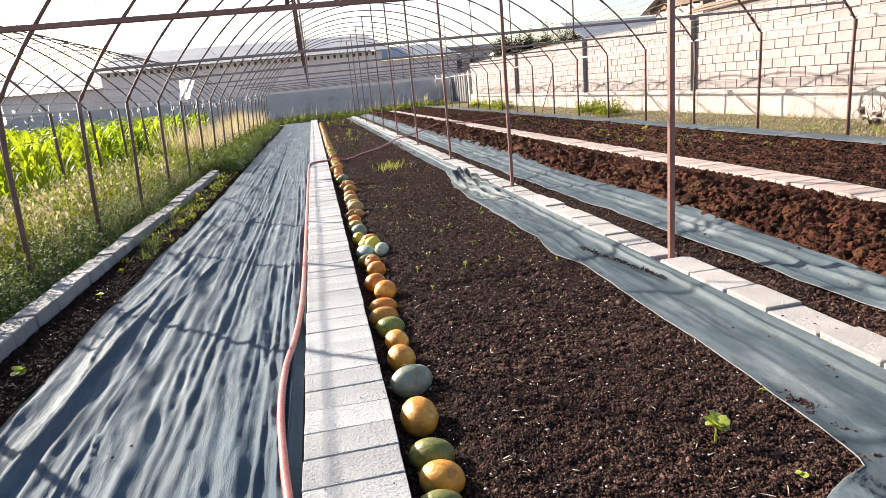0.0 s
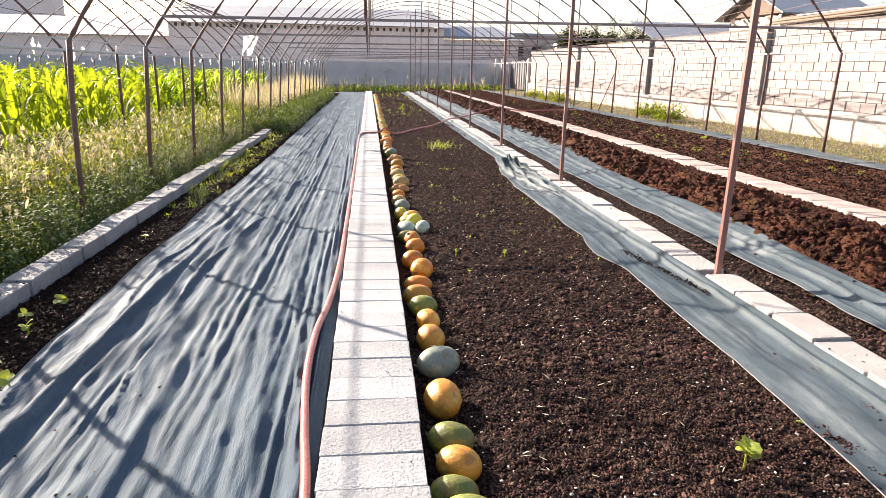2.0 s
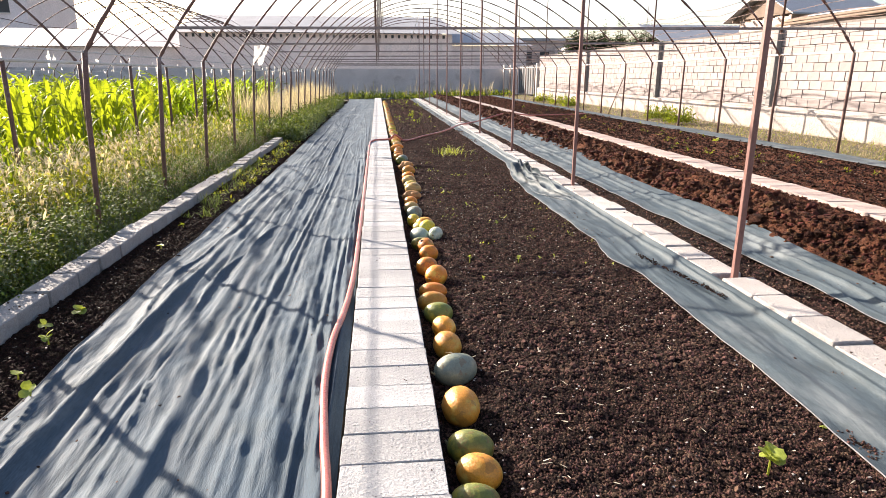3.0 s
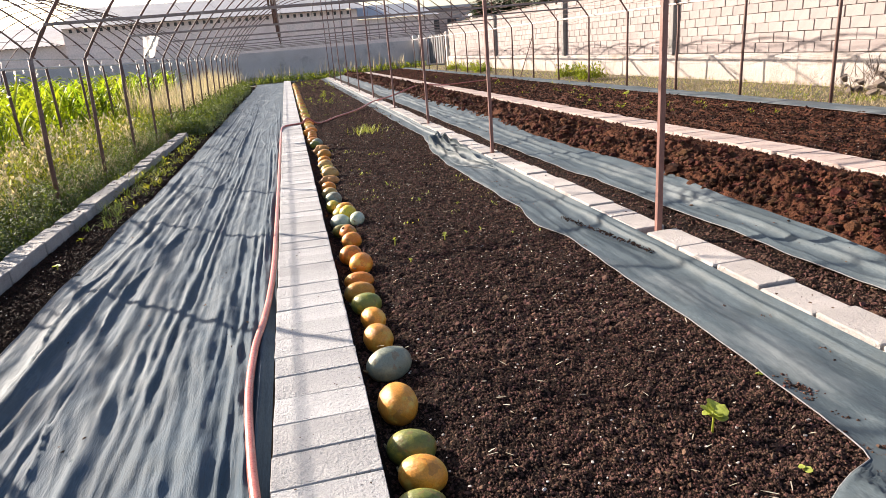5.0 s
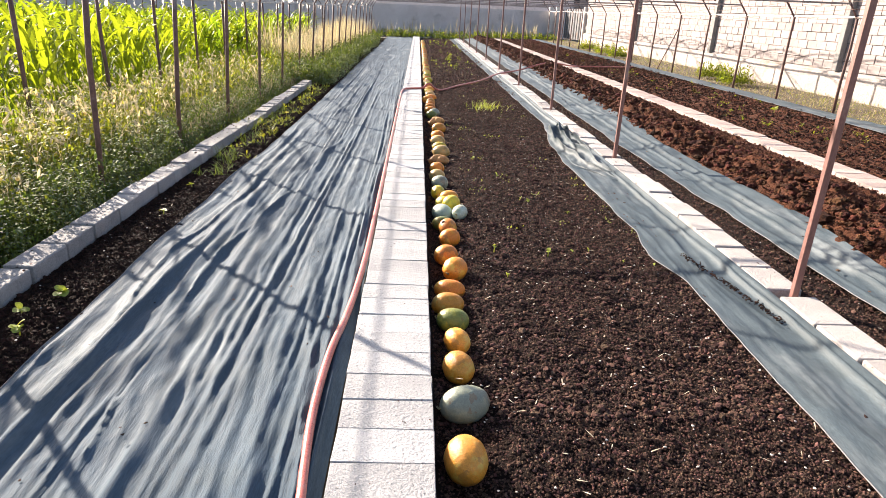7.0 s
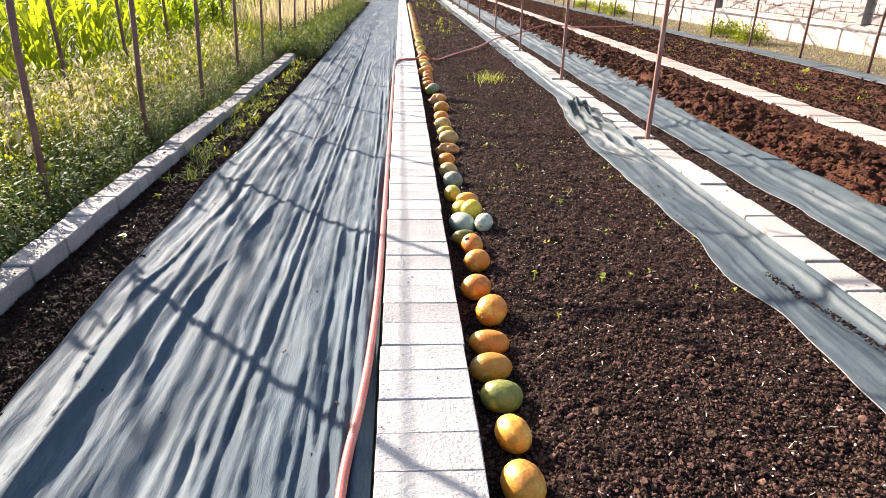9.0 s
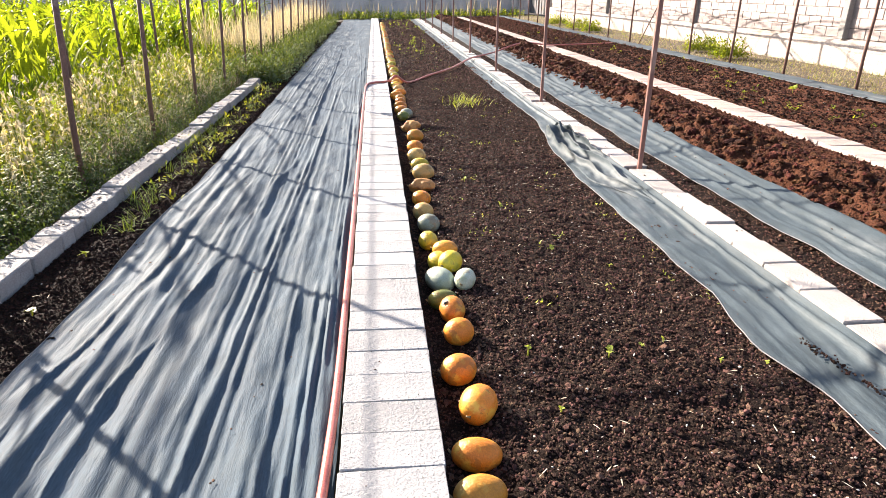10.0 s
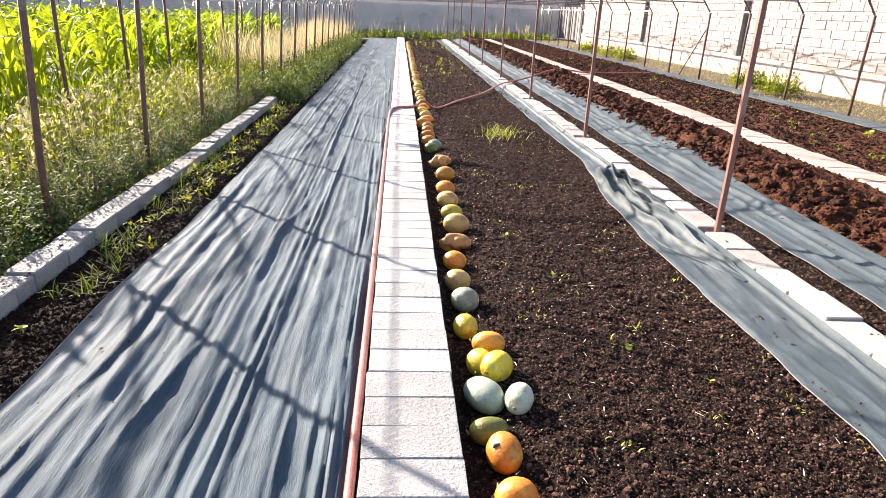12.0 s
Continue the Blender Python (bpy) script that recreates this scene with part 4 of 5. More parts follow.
def tree(x, y, height, spread, leaves, seed, label):
    r, g = random.Random(seed), np.random.default_rng(seed)
    base = tagged(new("tree"), label, "tree")
    base.location = (x, y, 0)
    link("trunk", tube([(0, 0, -0.2), (0.1, 0, height * 0.3), (0.0, 0.1, height * 0.6), (0.1, 0, height * 0.85)], [0.18, 0.14, 0.09, 0.03], 8), M_BARK, base)
    heads = []
    for i in range(9):
        a, h = r.uniform(0, 6.28), height * r.uniform(0.35, 0.95)
        end = (spread * r.uniform(0.4, 1) * math.cos(a), spread * r.uniform(0.4, 1) * math.sin(a), h)
        link("limb", tube([(0.05, 0, h * 0.6), (end[0] * 0.5, end[1] * 0.5, h * 0.85), end], [0.06, 0.04, 0.015], 5), M_BARK, base)
        heads.append(end)
    heads.append((0, 0, height * 0.9))
    c = np.array([heads[i] for i in g.integers(0, len(heads), leaves)]) + g.normal(0, 1, (leaves, 3)) * np.array([spread * 0.2, spread * 0.2, height * 0.07])
    link("crown", blades("crown", c, g.uniform(0.15, 0.4, leaves), g.uniform(0.1, 0.2, leaves), 3, 0.5, 2), M_TREE, base)
    return base


for i, (x, tall) in enumerate(((16.4, 4.2), (18.2, 4.7), (20.2, 4.5), (22.4, 4.8), (24.4, 4.3))):
    tree(x, 54 + i % 2, tall, 1.7, 4200, 1 + i, "dark green bushy tree beyond the block wall")
for i, x in enumerate((31, 33, 36, 38.5, 41)):
    tree(x + 5, 108, 8.6 + (i * 7 % 3), 1.1, 900, 20 + i, "slim dark poplar far beyond the roofs")


# ---- melons along the path ----
def melon_mesh(long, wide, seed, ribs=10, depth=0.018, sag=0.0):
    r = random.Random(seed)
    verts, faces, rings, seg = [], [], 16, 28
    for i in range(rings + 1):
        t = math.pi * i / rings
        for k in range(seg):
            a = 2 * math.pi * k / seg
            w = wide * math.sin(t) ** 0.92 * (1 + depth * math.cos(a * ribs))
            q = Vector((w * math.cos(a), long * math.cos(t), w * math.sin(a)))
            q *= 1 + 0.05 * noise.noise(q * 9 + Vector((seed * 3.7, 0, 0))) - sag * max(0, noise.noise(q * 14 + Vector((0, seed * 1.3, 0))))
            if q.z < -wide * 0.82:
                q.z = -wide * 0.82
            verts.append(q)
    for i in range(rings):
        for k in range(seg):
            faces.append((i * seg + k, i * seg + (k + 1) % seg, (i + 1) * seg + (k + 1) % seg, (i + 1) * seg + k))
    mesh = bpy.data.meshes.new("melon")
    mesh.from_pydata(verts, [], faces)
    return smooth(mesh)


WORDS = {"orange": "ripe orange oval melon", "amber": "amber-orange oval melon with blotched rind", "yellow": "yellow oval melon with green tinge", "green": "dark green oval melon streaked yellow",
         "olive": "olive-green oval melon blotched yellow", "grey": "grey-green oval melon", "mint": "pale mint-green oval melon", "tan": "tan-yellow oval melon with faint ribs", "rotten": "collapsing rotten orange melon"}


def melon(x, y, long, wide, turn, skin, seed):
    ob = link("melon", melon_mesh(long, wide, seed, 10 if skin != "rotten" else 6, 0.014 if skin != "tan" else 0.03, 0.6 if skin == "rotten" else 0.0), SKINS[skin])
    tagged(ob, WORDS[skin] + " lying on soil beside the path", "melon", "melons along the path")
    ob.location = (x, y, furrow_z(x, y) + wide * 0.82 + 0.002)
    ob.rotation_euler = (0, 0, radians(turn))
    link("stem", tube([(0, long * 0.97, 0), (0.003, long * 1.06, 0.004), (0.01, long * 1.13, 0.012)], [0.007, 0.005, 0.004], 6), M_STEM, ob)
    return ob


NEAR_MELONS = (
    (0.37, 1.75, 0.1, 0.078, 70, "olive"), (0.34, 1.9, 0.105, 0.071, 75, "green"), (0.3, 2.03, 0.095, 0.068, 80, "green"), (0.34, 2.19, 0.095, 0.074, 60, "amber"),
    (0.33, 2.37, 0.1, 0.074, 70, "green"), (0.33, 2.69, 0.11, 0.089, 10, "amber"), (0.35, 3.07, 0.121, 0.087, 110, "grey"), (0.34, 3.4, 0.095, 0.08, 15, "amber"),
    (0.35, 3.68, 0.092, 0.071, 20, "amber"), (0.34, 3.93, 0.095, 0.074, 80, "green"), (0.32, 4.15, 0.103, 0.074, 95, "amber"), (0.34, 4.37, 0.103, 0.069, 80, "orange"),
    (0.39, 4.66, 0.1, 0.084, 150, "orange"), (0.34, 4.97, 0.089, 0.08, 100, "orange"), (0.385, 5.32, 0.082, 0.077, 100, "orange"),
)
FAR_MELONS = (
    (0.38, 5.58, 0.095, 0.076, 0, "orange"), (0.34, 5.75, 0.089, 0.063, 100, "green"), (0.5, 5.92, 0.089, 0.066, 160, "mint"), (0.35, 6.0, 0.116, 0.079, 35, "mint"),
    (0.44, 6.21, 0.089, 0.079, 140, "yellow"), (0.37, 6.29, 0.084, 0.071, 30, "yellow"), (0.43, 6.47, 0.089, 0.065, 80, "amber"), (0.33, 6.7, 0.084, 0.071, 10, "yellow"),
    (0.36, 7.04, 0.089, 0.079, 60, "grey"), (0.34, 7.35, 0.089, 0.076, 70, "tan"), (0.35, 7.7, 0.084, 0.074, 60, "orange"), (0.38, 8.05, 0.126, 0.076, 85, "rotten"),
    (0.42, 8.44, 0.11, 0.089, 80, "tan"), (0.41, 8.8, 0.095, 0.074, 80, "yellow"), (0.4, 9.17, 0.1, 0.084, 75, "tan"), (0.41, 9.58, 0.095, 0.079, 70, "orange"),
    (0.44, 10.1, 0.105, 0.084, 85, "amber"), (0.42, 10.73, 0.137, 0.082, 100, "rotten"), (0.41, 11.69, 0.095, 0.079, 80, "grey"), (0.36, 11.6, 0.095, 0.074, 80, "green"),
)
count = 0
for row in (*NEAR_MELONS, *FAR_MELONS):
    melon(*row, count)
    count += 1
r = random.Random(12)
y = 12.05
while y < 38:
    melon(0.34 + r.uniform(-0.03, 0.05), y, r.uniform(0.085, 0.12), r.uniform(0.07, 0.085), r.uniform(60, 120), r.choice(("orange", "orange", "amber", "amber", "tan", "yellow")), count)
    y += r.uniform(0.28, 0.42)
    count += 1
hole = link("rot_hole", lumps("rot_hole", np.array([(-0.035, -0.0, 0.0)]), [0.016], 1.0), M_DARK)
hole.name = "blemish"
hole.parent = bpy.data.objects["melon.015"]
hole.location = (-0.002, -0.028, 0.06)


# ---- hose ----
def bend_through(points, n=10):
    """A smooth line through the points (Catmull-Rom)."""
    pts = [Vector(p) for p in points]
    out = []
    for i in range(len(pts) - 1):
        a, b, c, d = pts[max(i - 1, 0)], pts[i], pts[i + 1], pts[min(i + 2, len(pts) - 1)]
        for k in range(n):
            t = k / n
            out.append(0.5 * (2 * b + (c - a) * t + (2 * a - 5 * b + 4 * c - d) * t * t + (3 * b - a - 3 * c + d) * t ** 3))
    return out + [pts[-1]]


hose_line = bend_through([(-0.2, 1.2, -0.04), (-0.24, 2.0, -0.035), (-0.28, 2.4, -0.035), (-0.315, 2.9, -0.03), (-0.31, 3.4, -0.03), (-0.275, 3.8, -0.035), (-0.25, 4.2, -0.035), (-0.232, 4.8, -0.03), (-0.228, 5.6, -0.03),
                          (-0.225, 7, -0.03), (-0.225, 9, -0.03), (-0.225, 11, -0.03), (-0.22, 13, -0.02), (-0.19, 14.05, 0.02), (-0.05, 14.35, 0.025), (0.22, 14.55, 0.025), (0.36, 14.7, 0.1), (0.6, 14.9, -0.05),
                          (1.09, 15.9, -0.04), (1.7, 17.1, -0.03), (2.3, 18.5, 0.03), (2.55, 18.9, 0.04), (3.1, 19.6, 0.08), (4.1, 20.6, 0.24), (5.0, 21.2, 0.14), (6.0, 21.5, 0.13), (7.2, 22.0, 0.13)])
hose = tagged(link("garden_hose", tube(hose_line, 0.02, 10), M_HOSE), "faded red garden hose lying along the block path", "hose")


# ---- plants ----
def corn_leaf_mesh(length, width, rise, droop, seed):
    r = random.Random(seed)
    verts, faces, n = [], [], 9
    x = z = 0.0
    ang = rise
    for i in range(n + 1):
        s = i / n
        w = width * 0.5 * (min(1, s * 5 + 0.35)) * (1 - s ** 2.2) + 0.001
        wave = 0.012 * math.sin(s * 15 + r.uniform(0, 6))
        for side in (-1, 0, 1):
            verts.append((x, side * w, z + abs(side) * (w * 0.45 + wave * side)))
        x += length / n * math.cos(ang)
        z += length / n * math.sin(ang)
        ang -= droop / n * (0.4 + 1.4 * s)
    for i in range(n):
        for k in (0, 1):
            a = i * 3 + k
            faces.append((a, a + 1, a + 4, a + 3))
    mesh = bpy.data.meshes.new("leaf")
    mesh.from_pydata(verts, [], faces)
    mesh.materials.append(M_CORN)
    return smooth(mesh)


LEAVES = [corn_leaf_mesh(random.uniform(0.55, 0.9), random.uniform(0.08, 0.13), random.uniform(1.1, 1.42), random.uniform(0.4, 2.0), k) for k in range(8)]
STALK = tube([(0, 0, -0.05), (0.01, 0, 0.5), (0, 0.01, 1.0), (0.015, 0, 1.35)], [0.014, 0.012, 0.009, 0.004], 7)
STALK.materials.append(M_STALK)


def corn_plant(x, y, tall, r):
    ob = link("corn_plant", STALK, M_STALK)
    tagged(ob, "backlit yellow-green corn plant with long arching leaves", "corn", "corn plants in the field")
    ob.location, ob.rotation_euler, ob.scale = (x, y, ground_z(x)), (r.uniform(-0.06, 0.06), r.uniform(-0.06, 0.06), r.uniform(0, 6.28)), (tall, tall, tall)
    for k in range(9):
        leaf = link("leaf", LEAVES[r.randrange(8)], M_CORN, ob)
        leaf.location = (0.005, 0, 0.15 + 0.125 * k + r.uniform(-0.03, 0.03))
        leaf.rotation_euler = (0, 0, (k % 2) * math.pi + r.uniform(-0.7, 0.7))
    return ob


r = random.Random(31)
for i in range(64):
    corn_plant(-4.75 - (i % 4) * 0.55 + r.uniform(-0.12, 0.12), 6.0 + (i // 4) * 0.62 + r.uniform(-0.15, 0.15), r.uniform(0.78, 0.98), r)
verts, faces, offset = [], [], 0
base = [(np.array([v.co for v in m.vertices]), np.array([list(p.vertices) for p in m.polygons])) for m in LEAVES]
for i in range(850):
    x = -4.6 - 10.5 * r.random() ** 1.4
    y = r.uniform(4.5, 30)
    if x > -6.7 and 5.5 < y < 16.2:
        continue
    tall, lean_ = r.uniform(0.74, 0.98), r.uniform(-0.08, 0.08)
    for k in range(7):
        v, f = base[r.randrange(8)]
        a, h = (k % 2) * math.pi + r.uniform(-0.7, 0.7) + i, (0.2 + 0.14 * k) * tall
        c, s = math.cos(a) * tall, math.sin(a) * tall
        verts.append(np.stack((v[:, 0] * c - v[:, 1] * s + x + lean_ * h, v[:, 0] * s + v[:, 1] * c + y, v[:, 2] * tall + h - 0.12), 1))
        faces.append(f + offset)
        offset += len(v)
stuff("corn_field", arrays("corn_field", np.concatenate(verts), np.concatenate(faces), True), M_CORN, "dense backlit yellow-green corn field behind the posts", "corn field")


def grass(name, n, x0, x1, y0, y1, h0, h1, w, material, label, category, near=0.8, lean=0.5, droop=0.6, z=-0.01):
    p = scatter(n, x0, x1, y0, y1, z, near)
    patch = 0.6 + 0.4 * np.array([fractal(a * 1.1, b * 1.1, 5.0) for a, b, _ in p])
    return stuff(name, blades(name, p, rng.uniform(h0, h1, n) * np.clip(patch + 0.3, 0.4, 1.3), rng.uniform(0.6, 1.3, n) * w, lean, droop), material, label, category)


def leafy(name, n, x0, x1, y0, y1, low, high, size, material, label, near=0.8, clump=14):
    """Bushy weeds: leaves gathered round upright shoots."""
    m = n // clump
    shoots = scatter(m, x0, x1, y0, y1, 0, near)
    tall = rng.uniform(low, high, m)
    idx = np.repeat(np.arange(m), clump)
    u = rng.uniform(0.05, 1, len(idx))
    p = shoots[idx] + np.stack((rng.normal(0, 0.035, len(idx)), rng.normal(0, 0.035, len(idx)), u * tall[idx]), 1)
    return stuff(name, blades(name, p, rng.uniform(0.6, 1.4, len(idx)) * size, rng.uniform(0.3, 0.55, len(idx)) * size, 1.5, 0.5, 3), material, label, "weeds")


def patchy(n, x0, x1, y0, y1, z, near, size, seed, cut):
    """Random places kept where a slow noise lies above the cut, so that they stand in patches."""
    p = scatter(n, x0, x1, y0, y1, z, near)
    return p[np.array([fractal(a * size, b * size, seed) > cut for a, b, _ in p])]


def foxtails(n, x0, x1, y0, y1, low, high, seed, cut, label, near=0.9):
    """Thin dry stalks that each bear a nodding fluffy head."""
    p = patchy(n, x0, x1, y0, y1, -0.01, near, 1.6, seed, cut)
    m = len(p)
    tall, turn = rng.uniform(low, high, m), rng.uniform(0, 6.28, m)
    stuff("foxtail_stalks", blades("foxtail_stalks", p, tall, rng.uniform(0.003, 0.005, m), 0.12, 0.05, 2, turn), M_DRY, label + " stalks", "grass")
    top = p + np.stack((0.04 * np.cos(turn), 0.04 * np.sin(turn), tall * 0.985), 1)
    long = rng.uniform(0.06, 0.12, m)
    both = np.concatenate((top, top))
    heads = blades("foxtail_heads", both, np.tile(long, 2), np.tile(long * rng.uniform(0.16, 0.24, m), 2), 0.7, 1.3, 5, np.concatenate((turn, turn + 0.5)))
    stuff("foxtail_heads", heads, M_PLUME, label + " seed heads", "seed heads")


grass("tall_grass", 6500, -4.6, -3.0, 4.0, 24, 0.3, 0.62, 0.009, M_GRASS, "tall green grass between kerb and corn", "grass")
grass("tall_grass", 9000, -6.5, -3.7, 3.5, 26, 0.35, 0.8, 0.02, M_CORN, "broad yellow-green grass under the corn edge", "grass")
grass("tall_grass", 1800, -4.6, -2.8, -2, 4.2, 0.2, 0.6, 0.008, M_GRASS, "tall green grass at the near end of the plot", "grass", 0.0)
leafy("leafy_weeds", 7000, -4.0, -2.5, -2, 4.0, 0.06, 0.4, 0.042, M_WEED, "low weeds at the near end of the kerb", 0.0)
leafy("leafy_weeds", 52000, -3.5, -2.62, 3.2, 17, 0.12, 0.46, 0.042, M_WEED, "bushy dark green weeds crowding the kerb", 0.9, 22)
leafy("leafy_weeds", 14000, -3.0, -2.5, 3.2, 15, 0.15, 0.42, 0.026, M_SILVER, "feathery silver-green weeds beside the kerb", 0.8, 34)
leafy("leafy_weeds", 12000, -2.72, -2.47, 3.2, 15.6, 0.02, 0.14, 0.03, M_WEED, "short dark green weeds against the kerb", 0.6, 10)
leafy("leafy_weeds", 42000, -4.6, -3.1, 4.0, 20, 0.2, 0.6, 0.055, M_LIMEWEED, "backlit yellow-green leafy weeds before the corn", 0.9, 20)
foxtails(1900, -4.3, -3.15, 4.2, 15, 0.42, 0.74, 2.0, -0.12, "pale foxtail grass", 0.7)
foxtails(500, -3.4, -2.8, 4.5, 15, 0.3, 0.5, 7.0, 0.0, "shorter pale foxtail grass", 0.6)
grass("dry_grass", 1800, -4.3, -2.95, 4.6, 26, 0.35, 0.62, 0.005, M_DRY, "dry straw-coloured grass among green weeds", "grass")
grass("feathery_grass", 3000, -3.35, -2.72, 8.5, 16, 0.2, 0.5, 0.0035, M_DRY, "feathery beige grass around the posts", "grass", 0.3, 0.5, 0.6)
grass("feathery_grass", 1500, -3.1, -2.62, 14.3, 16.5, 0.12, 0.38, 0.004, M_PINKDRY, "pinkish dry grass at the kerb end", "grass", 0.0, 0.6, 0.6)
grass("strip_grass", 420, -2.52, -2.2, 9.6, 11.1, 0.08, 0.24, 0.006, M_GRASS, "grass growing over the sunken kerb blocks", "grass", 0.0, 1.1, 0.9)
p = scatter(420, -3.4, -2.6, 4.5, 15, 0.0, 0.6)
p[:, 2] += rng.uniform(0.12, 0.4, 420)
stuff("white_flowers", lumps("white_flowers", p, rng.uniform(0.004, 0.009, 420), 0.6), M_WHITEPOST, "tiny white flowers dotted among the weeds", "flowers")
leafy("leafy_weeds", 9000, -2.7, -1.72, 15.2, 34, 0.1, 0.34, 0.05, M_SILVER, "blue-green weeds spilling over the edge of the cover", 0.5, 20)
leafy("leafy_weeds", 26000, -3.3, -1.9, 15.4, 38, 0.15, 0.55, 0.06, M_WEED, "bushy green weeds past the end of the kerb", 0.5)
grass("dry_grass", 3200, -4.5, -2.8, 19, 42, 0.7, 1.35, 0.012, M_DRY, "tall pale dry grass along the posts", "grass", 0.3, 0.25, 0.35)
leafy("leafy_weeds", 9000, -5, 9.0, 42.4, 45.8, 0.08, 0.42, 0.11, M_GRASS, "rank green weeds at the foot of the far wall", 0.0)
leafy("leafy_weeds", 1800, -1.8, 3.2, 41.6, 43.6, 0.1, 0.6, 0.1, M_WEED, "weeds growing across the far end of the beds", 0.0)
grass("dry_grass", 320, -4, 8, 43, 45.5, 0.6, 1.2, 0.03, M_DRY, "pale dry plumes before the far wall", "grass", 0, 0.2, 0.3)
grass("verge_grass", 20000, 7.95, 9.85, 7, 44, 0.02, 0.1, 0.009, M_VERGE, "short dry yellow grass at the wall foot", "grass", 0.8, 1.3, 0.8)
grass("verge_grass", 4000, 7.95, 9.85, 8, 44, 0.03, 0.13, 0.008, M_GRASS, "short green grass at the wall foot", "grass", 0.7, 1.0, 0.8)
for x, y, w, h in ((8.5, 17.5, 0.55, 0.5), (8.6, 19.2, 0.5, 0.45), (8.3, 27.5, 0.5, 0.45), (8.4, 29.5, 0.6, 0.5), (8.5, 33.0, 0.6, 0.45)):
    leafy("bush", 1300, x - w * 0.7, x + w * 0.7, y - w * 0.7, y + w * 0.7, 0.1, h, 0.07, M_GRASS, "bright green bushy weed at the wall foot", 0)

# weeds in the kerb strip and on the beds
feet = scatter(75, -2.2, -1.84, 7.0, 15.2, -0.01, 0.2)
p = np.repeat(feet, 11, 0) + rng.normal(0, 1, (825, 3)) * (0.025, 0.03, 0)
stuff("strip_grass", blades("strip_grass", p, rng.uniform(0.05, 0.2, 825), rng.uniform(0.004, 0.009, 825), 1.1, 0.8), M_WEED, "tufts of grass in the strip beside the kerb", "grass")
leafy("strip_weeds", 500, -2.24, -1.8, 7.8, 15.5, 0.02, 0.1, 0.05, M_LIMEWEED, "small weeds in the strip beside the kerb", 0.2, 9)
leafy("bed_weeds", 620, 0.6, 2.05, 5.6, 24, 0.005, 0.04, 0.022, M_LIME, "sparse small weeds on the dark bed", 0.3, 7)
leafy("bed_weeds", 420, 0.5, 2.0, 20, 41, 0.03, 0.2, 0.06, M_GRASS, "green weeds on the far part of the dark bed", 0.0, 9)
leafy("bed_weeds", 420, 5.4, 7.2, 8.0, 30, 0.02, 0.12, 0.045, M_GRASS, "sparse bright seedlings on the brown bed", 0.3, 8)
stuff("grass_tuft", blades("grass_tuft", np.array([(1.38, 12.6, -0.1)]) + rng.normal(0, 1, (110, 3)) * (0.13, 0.2, 0), rng.uniform(0.1, 0.26, 110), rng.uniform(0.005, 0.01, 110), 0.8, 0.7), M_LIME, "bright tuft of grass on the dark bed", "grass")


def round_leaf(size, seed):
    bm = bmesh.new()
    r = random.Random(seed)
    rings = [bm.verts.new((0, 0, 0))]
    rim = [bm.verts.new((size * (0.5 + 0.5 * math.cos(a)) * r.uniform(0.9, 1.08), size * 0.52 * math.sin(a) * r.uniform(0.9, 1.08), size * 0.16 * abs(math.sin(a)) - size * 0.12 * (1 + math.cos(a)))) for a in [2 * math.pi * (k + 0.5) / 12 for k in range(12)]]
    mid = bm.verts.new((size * 0.5, 0, -0.02 * size))
    for k in range(12):
        bm.faces.new((mid, rim[k], rim[(k + 1) % 12]))
    bm.verts.remove(rings[0])
    return bm


def seedling(x, y, leaves, size, height, seed, label):
    r = random.Random(seed)
    ob = link("seedling", tube([(0, 0, -0.03), (0.004, 0.003, height * 0.5), (0, 0, height)], [0.005, 0.004, 0.003], 6), M_LIME)
    tagged(ob, label, "seedling")
    ob.location = (x, y, ground_z(x))
    for k in range(leaves):
        a = 2.4 * k + r.uniform(-0.4, 0.4)
        leaf = part("leaf", round_leaf(size * r.uniform(0.7, 1.15), seed * 10 + k), M_LIME, ob, shade=True)
        leaf.location = (0, 0, height * r.uniform(0.6, 1.05))
        leaf.rotation_euler = (r.uniform(-0.5, 0.5), r.uniform(-1.1, 0.1), a)
    return ob


seedling(1.46, 2.06, 12, 0.05, 0.1, 3, "young squash seedling with rounded light green leaves")
for k, (x, y, n, s, h) in enumerate(((1.11, 5.01, 4, 0.028, 0.06), (0.71, 5.08, 4, 0.022, 0.05), (1.45, 5.13, 3, 0.018, 0.03), (1.31, 5.08, 3, 0.018, 0.03), (1.66, 4.92, 3, 0.016, 0.02), (1.88, 4.88, 3, 0.016, 0.02), (-1.73, 2.98, 3, 0.05, 0.05), (1.19, 6.43, 3, 0.03, 0.03), (-2.0, 4.14, 7, 0.055, 0.04), (-2.0, 5.75, 5, 0.04, 0.04), (-2.05, 6.6, 5, 0.04, 0.03), (-1.96, 3.64, 5, 0.045, 0.06),
                                     (-1.9, 3.2, 4, 0.04, 0.04), (-2.1, 3.9, 3, 0.04, 0.03), (1.6, 1.75, 3, 0.025, 0.03), (1.9, 2.35, 3, 0.02, 0.02), (0.75, 4.6, 3, 0.02, 0.02), (1.0, 7.4, 4, 0.03, 0.03), (0.8, 8.2, 4, 0.035, 0.03), (1.5, 6.1, 3, 0.025, 0.02), (3.66, 4.78, 3, 0.03, 0.03), (6.65, 12.1, 6, 0.08, 0.12))):
    seedling(x, y, n, s, h, 40 + k, "tiny bright green seedling in the soil")

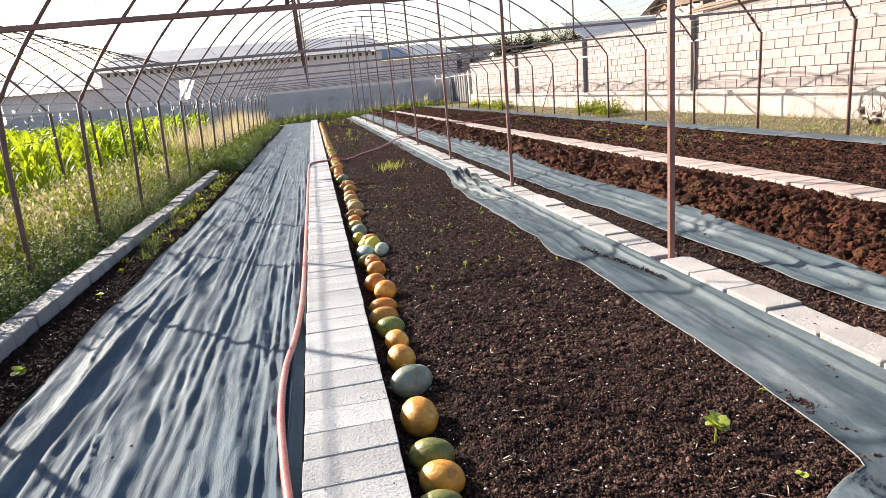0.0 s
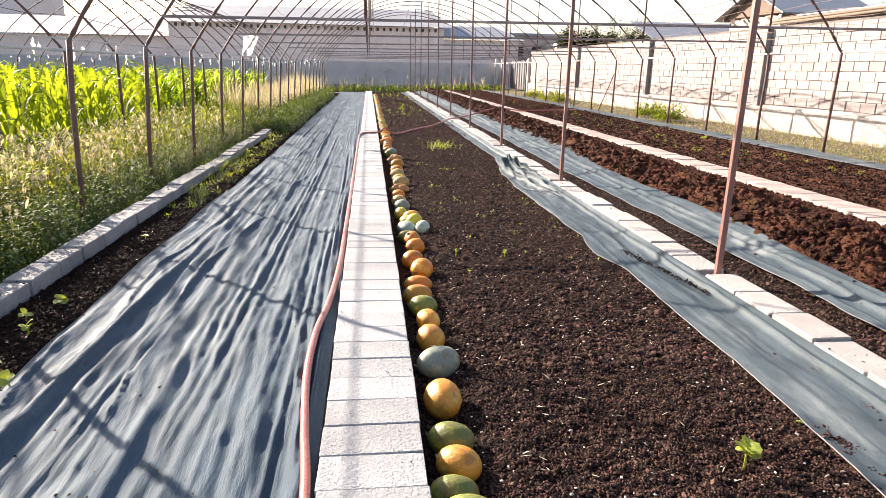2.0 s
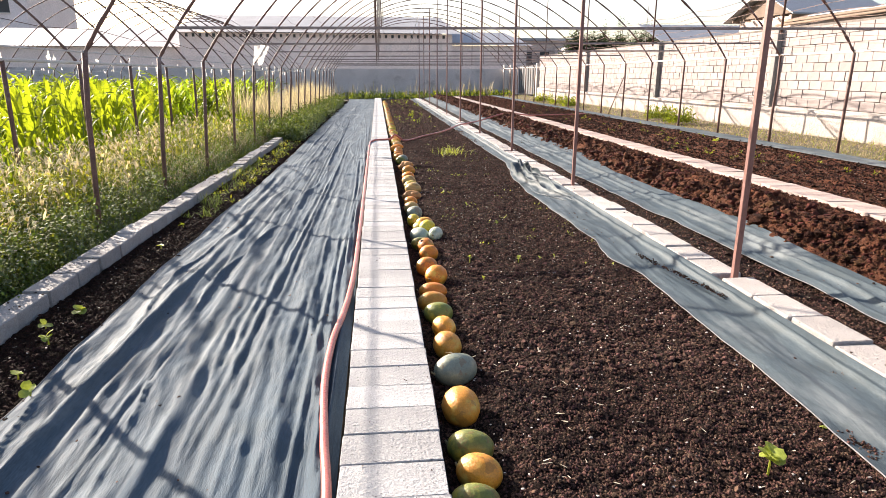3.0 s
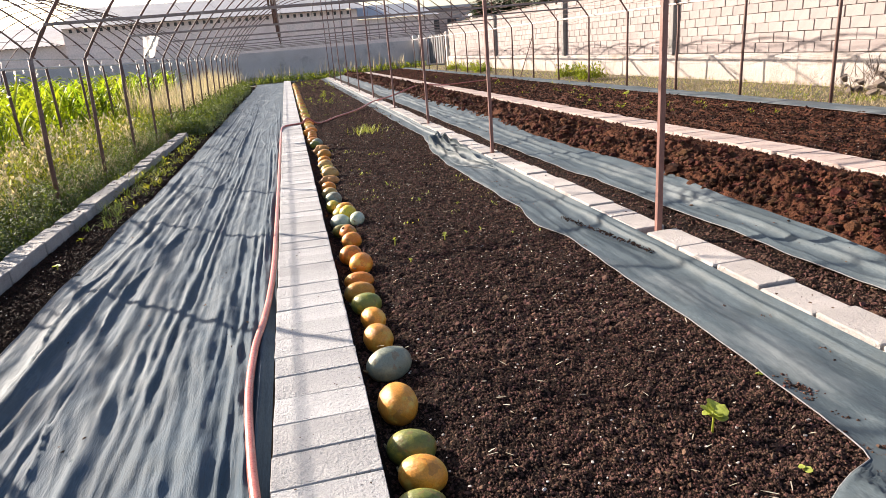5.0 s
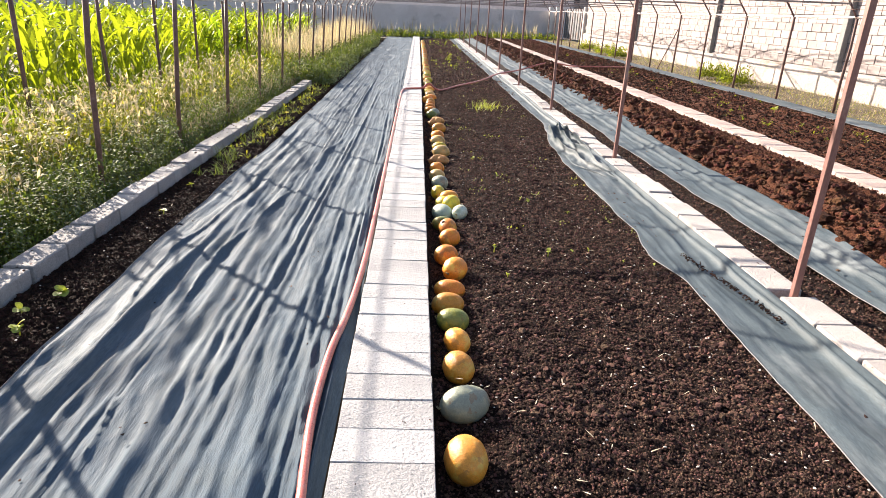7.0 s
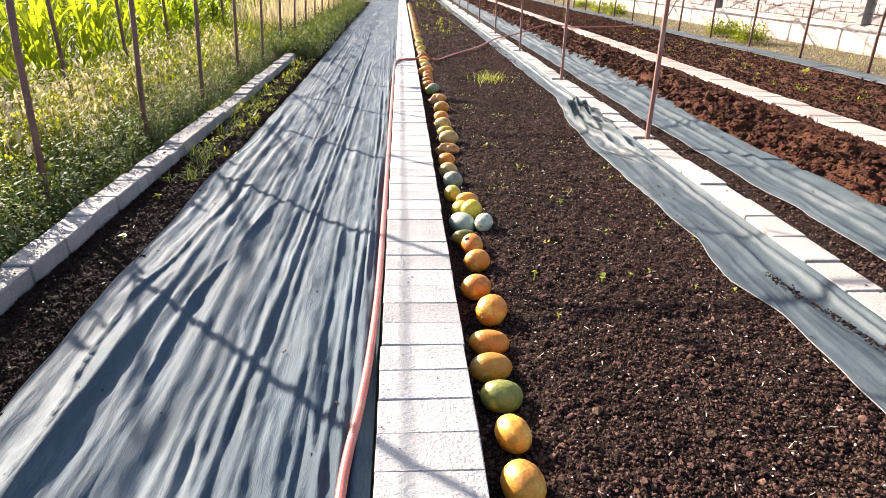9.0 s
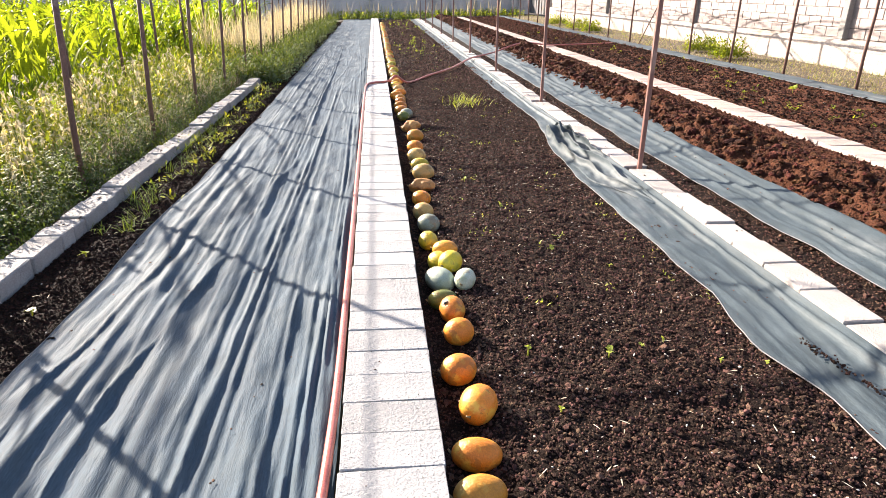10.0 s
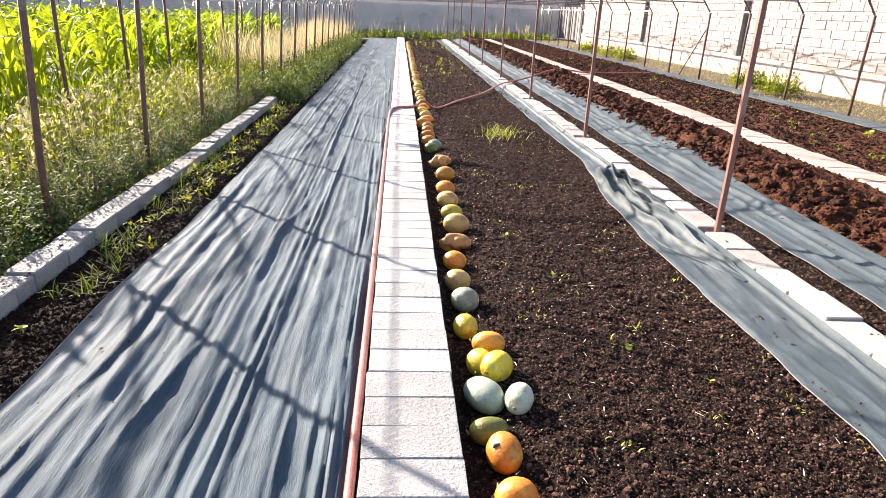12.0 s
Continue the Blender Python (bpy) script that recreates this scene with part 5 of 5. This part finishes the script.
flower = tagged(link("flower", tube([(0, 0, -0.02), (0.01, 0, 0.06), (0.0, 0.01, 0.12)], [0.004, 0.003, 0.003], 6), M_LIME), "small yellow flower among grass beside the kerb", "flower")
flower.location = (-1.9, 10.5, ground_z(-1.9))
for k in range(5):
    petal = part("petal", round_leaf(0.045, 90 + k), M_PETAL, flower, shade=True)
    petal.location, petal.rotation_euler = (0, 0.01, 0.12), (0.2, -0.4, k * 1.257)


def strewn(n, x0, x1, y0, y1, z, size, label):
    p = np.stack((rng.uniform(x0, x1, n), y0 + (y1 - y0) * rng.uniform(0, 1, n) ** 1.3, np.full(n, z)), 1)
    stuff("spilled_soil", lumps("spilled_soil", p, rng.uniform(0.3, 1, n) ** 2 * size, 0.5), M_CLOD, label, "spilled soil")


strewn(240, -1.7, -0.3, 1.6, 12, -0.058, 0.009, "dark soil specks strewn on the ground cover")
strewn(120, -0.19, 0.19, 1.6, 12, 0.002, 0.005, "dark soil specks strewn on the block path")
strewn(420, -2.44, -2.27, 3, 14, 0.002, 0.012, "dark soil and litter strewn on the kerb")
strewn(90, 3.0, 3.4, 3, 14, 0.03, 0.014, "dark soil specks strewn on the narrow cover")
strewn(160, 2.44, 2.65, 2, 14, 0.008, 0.009, "dark soil specks strewn on the block row")

# ---- gate, scrap, pieces of walls and paths ----
gate = tagged(new("metal_gate"), "dark grey sheet-metal gate between whitewashed posts", "gate")
for k in range(4):
    y = 39.95 + 1.36 * k
    panel = part("panel", box(9.96, 10.0, y, y + 1.3, 0.25, 2.05, 0.005), M_GATE, gate)
    for q in (0.02, 0.62, 1.22):
        part("rib", box(9.92, 9.958, y + q, y + q + 0.05, 0.25, 2.05), M_GATE, panel)
for x, y in ((9.9, 39.75), (9.0, 45.6), (9.45, 45.6)):
    part("gate_post", box(x - 0.13, x + 0.13, y - 0.13, y + 0.13, 0.0, 2.15, 0.02), M_WHITEPOST, gate)
scrap = tagged(link("plastic_scrap", sheet("plastic_scrap", [i / 6 for i in range(7)], [j / 8 for j in range(9)], lambda u, v, i, j: (-2.56 + 0.3 * u * (1 - 0.4 * v) - 0.06 * v, 14.2 + 0.08 * fractal(u * 3, v * 3) + 0.03 * u, 1.62 + 0.38 * (1 - v) + 0.05 * fractal(u * 4, v * 2, 4))), M_FILM), "torn scrap of white plastic film on an arch", "plastic scrap")

far_wall = tagged(part("wall_north", box(-30, 10.1, 46, 46.2, -0.3, 1.85), M_FARWALL), "grey block wall closing the far end", "wall", kind="structure")
tagged(part("wall_west", box(-31, -30, -12, 46.2, -0.3, 1.9), M_FARWALL), "grey wall closing the corn field", "wall", kind="structure")
tagged(part("wall_south", box(-31, 10.1, -12.2, -12, -0.3, 1.9), M_FARWALL), "grey wall behind the plot", "wall", kind="structure")
east = block_wall("wall_east", WALL_X, -12, 39.6, 0.72, 2.57, 8.6, 20.5, "tall pale concrete block wall with open joints")
tagged(link("plinth", for_plinth, M_PLINTH, east), label="rough limewashed plinth")
for y in (1.3, 8.4, 15.5, 22.3, 30.2):
    part("column", box(WALL_X - 0.13, WALL_X - 0.0, y - 0.09, y + 0.09, 0.7, 2.55, 0.01), M_COLUMN, east, "dark concrete column")
stones = [lumps("rubble_stone", np.zeros((1, 3)), [0.075], 0.7) for _ in range(3)]
for k in range(34):
    ob = link("rubble_stone", stones[k % 3], M_RUBBLE)
    tagged(ob, "rough stone in a heap by the wall", "stone", "rubble by the wall")
    ob.location = (9.25 + rng.uniform(-0.4, 0.35), 8.75 + rng.uniform(-0.65, 0.65), 0.17 + 0.075 * (k % 4))
    ob.scale = (rng.uniform(0.6, 1.2),) * 3

p = np.stack((9.3 + rng.uniform(-0.45, 0.4, 260), 8.7 + rng.normal(0, 0.4, 260), 0.18 + rng.uniform(0, 0.3, 260)), 1)
stuff("dry_twigs", blades("dry_twigs", p, rng.uniform(0.15, 0.5, 260), rng.uniform(0.006, 0.014, 260), 1.9, 0.4, 3), M_TIMBER, "brown dry twigs heaped on the rubble", "twigs")

POSTS_AT = [ROW0 + 4 * i for i in range(-1, 11)]
block_row("block_path", 0.0, 0.395, 0.2025, -1.554, FAR_END, 0.0, "walkway of pale concrete blocks laid crosswise", "block path", M_BLOCK, pitch=0.206, slip=0.0025)
block_row("block_path", 5.01, 0.395, 0.2, -0.58, FAR_END, 0.1, "dusty pinkish block walkway between the dug beds", "block path", M_BLOCK_B, slip=0.006, pitch=0.204)
block_row("block_row", 2.545, 0.235, 0.378, -1.0, FAR_END, 0.005, "row of pale blocks set lengthwise between posts", "block edging", M_EDGE, gaps=POSTS_AT, slip=0.011)
block_row("kerb", -2.355, 0.19, 0.39, -0.525, 15.4, 0.0, "low kerb of weathered grey blocks beside the weeds", "kerb", M_KERB, pitch=0.405, slip=0.01, halves=0.45, dip=lambda y: 0.035 * math.exp(-((y - 10.3) / 0.6) ** 2))
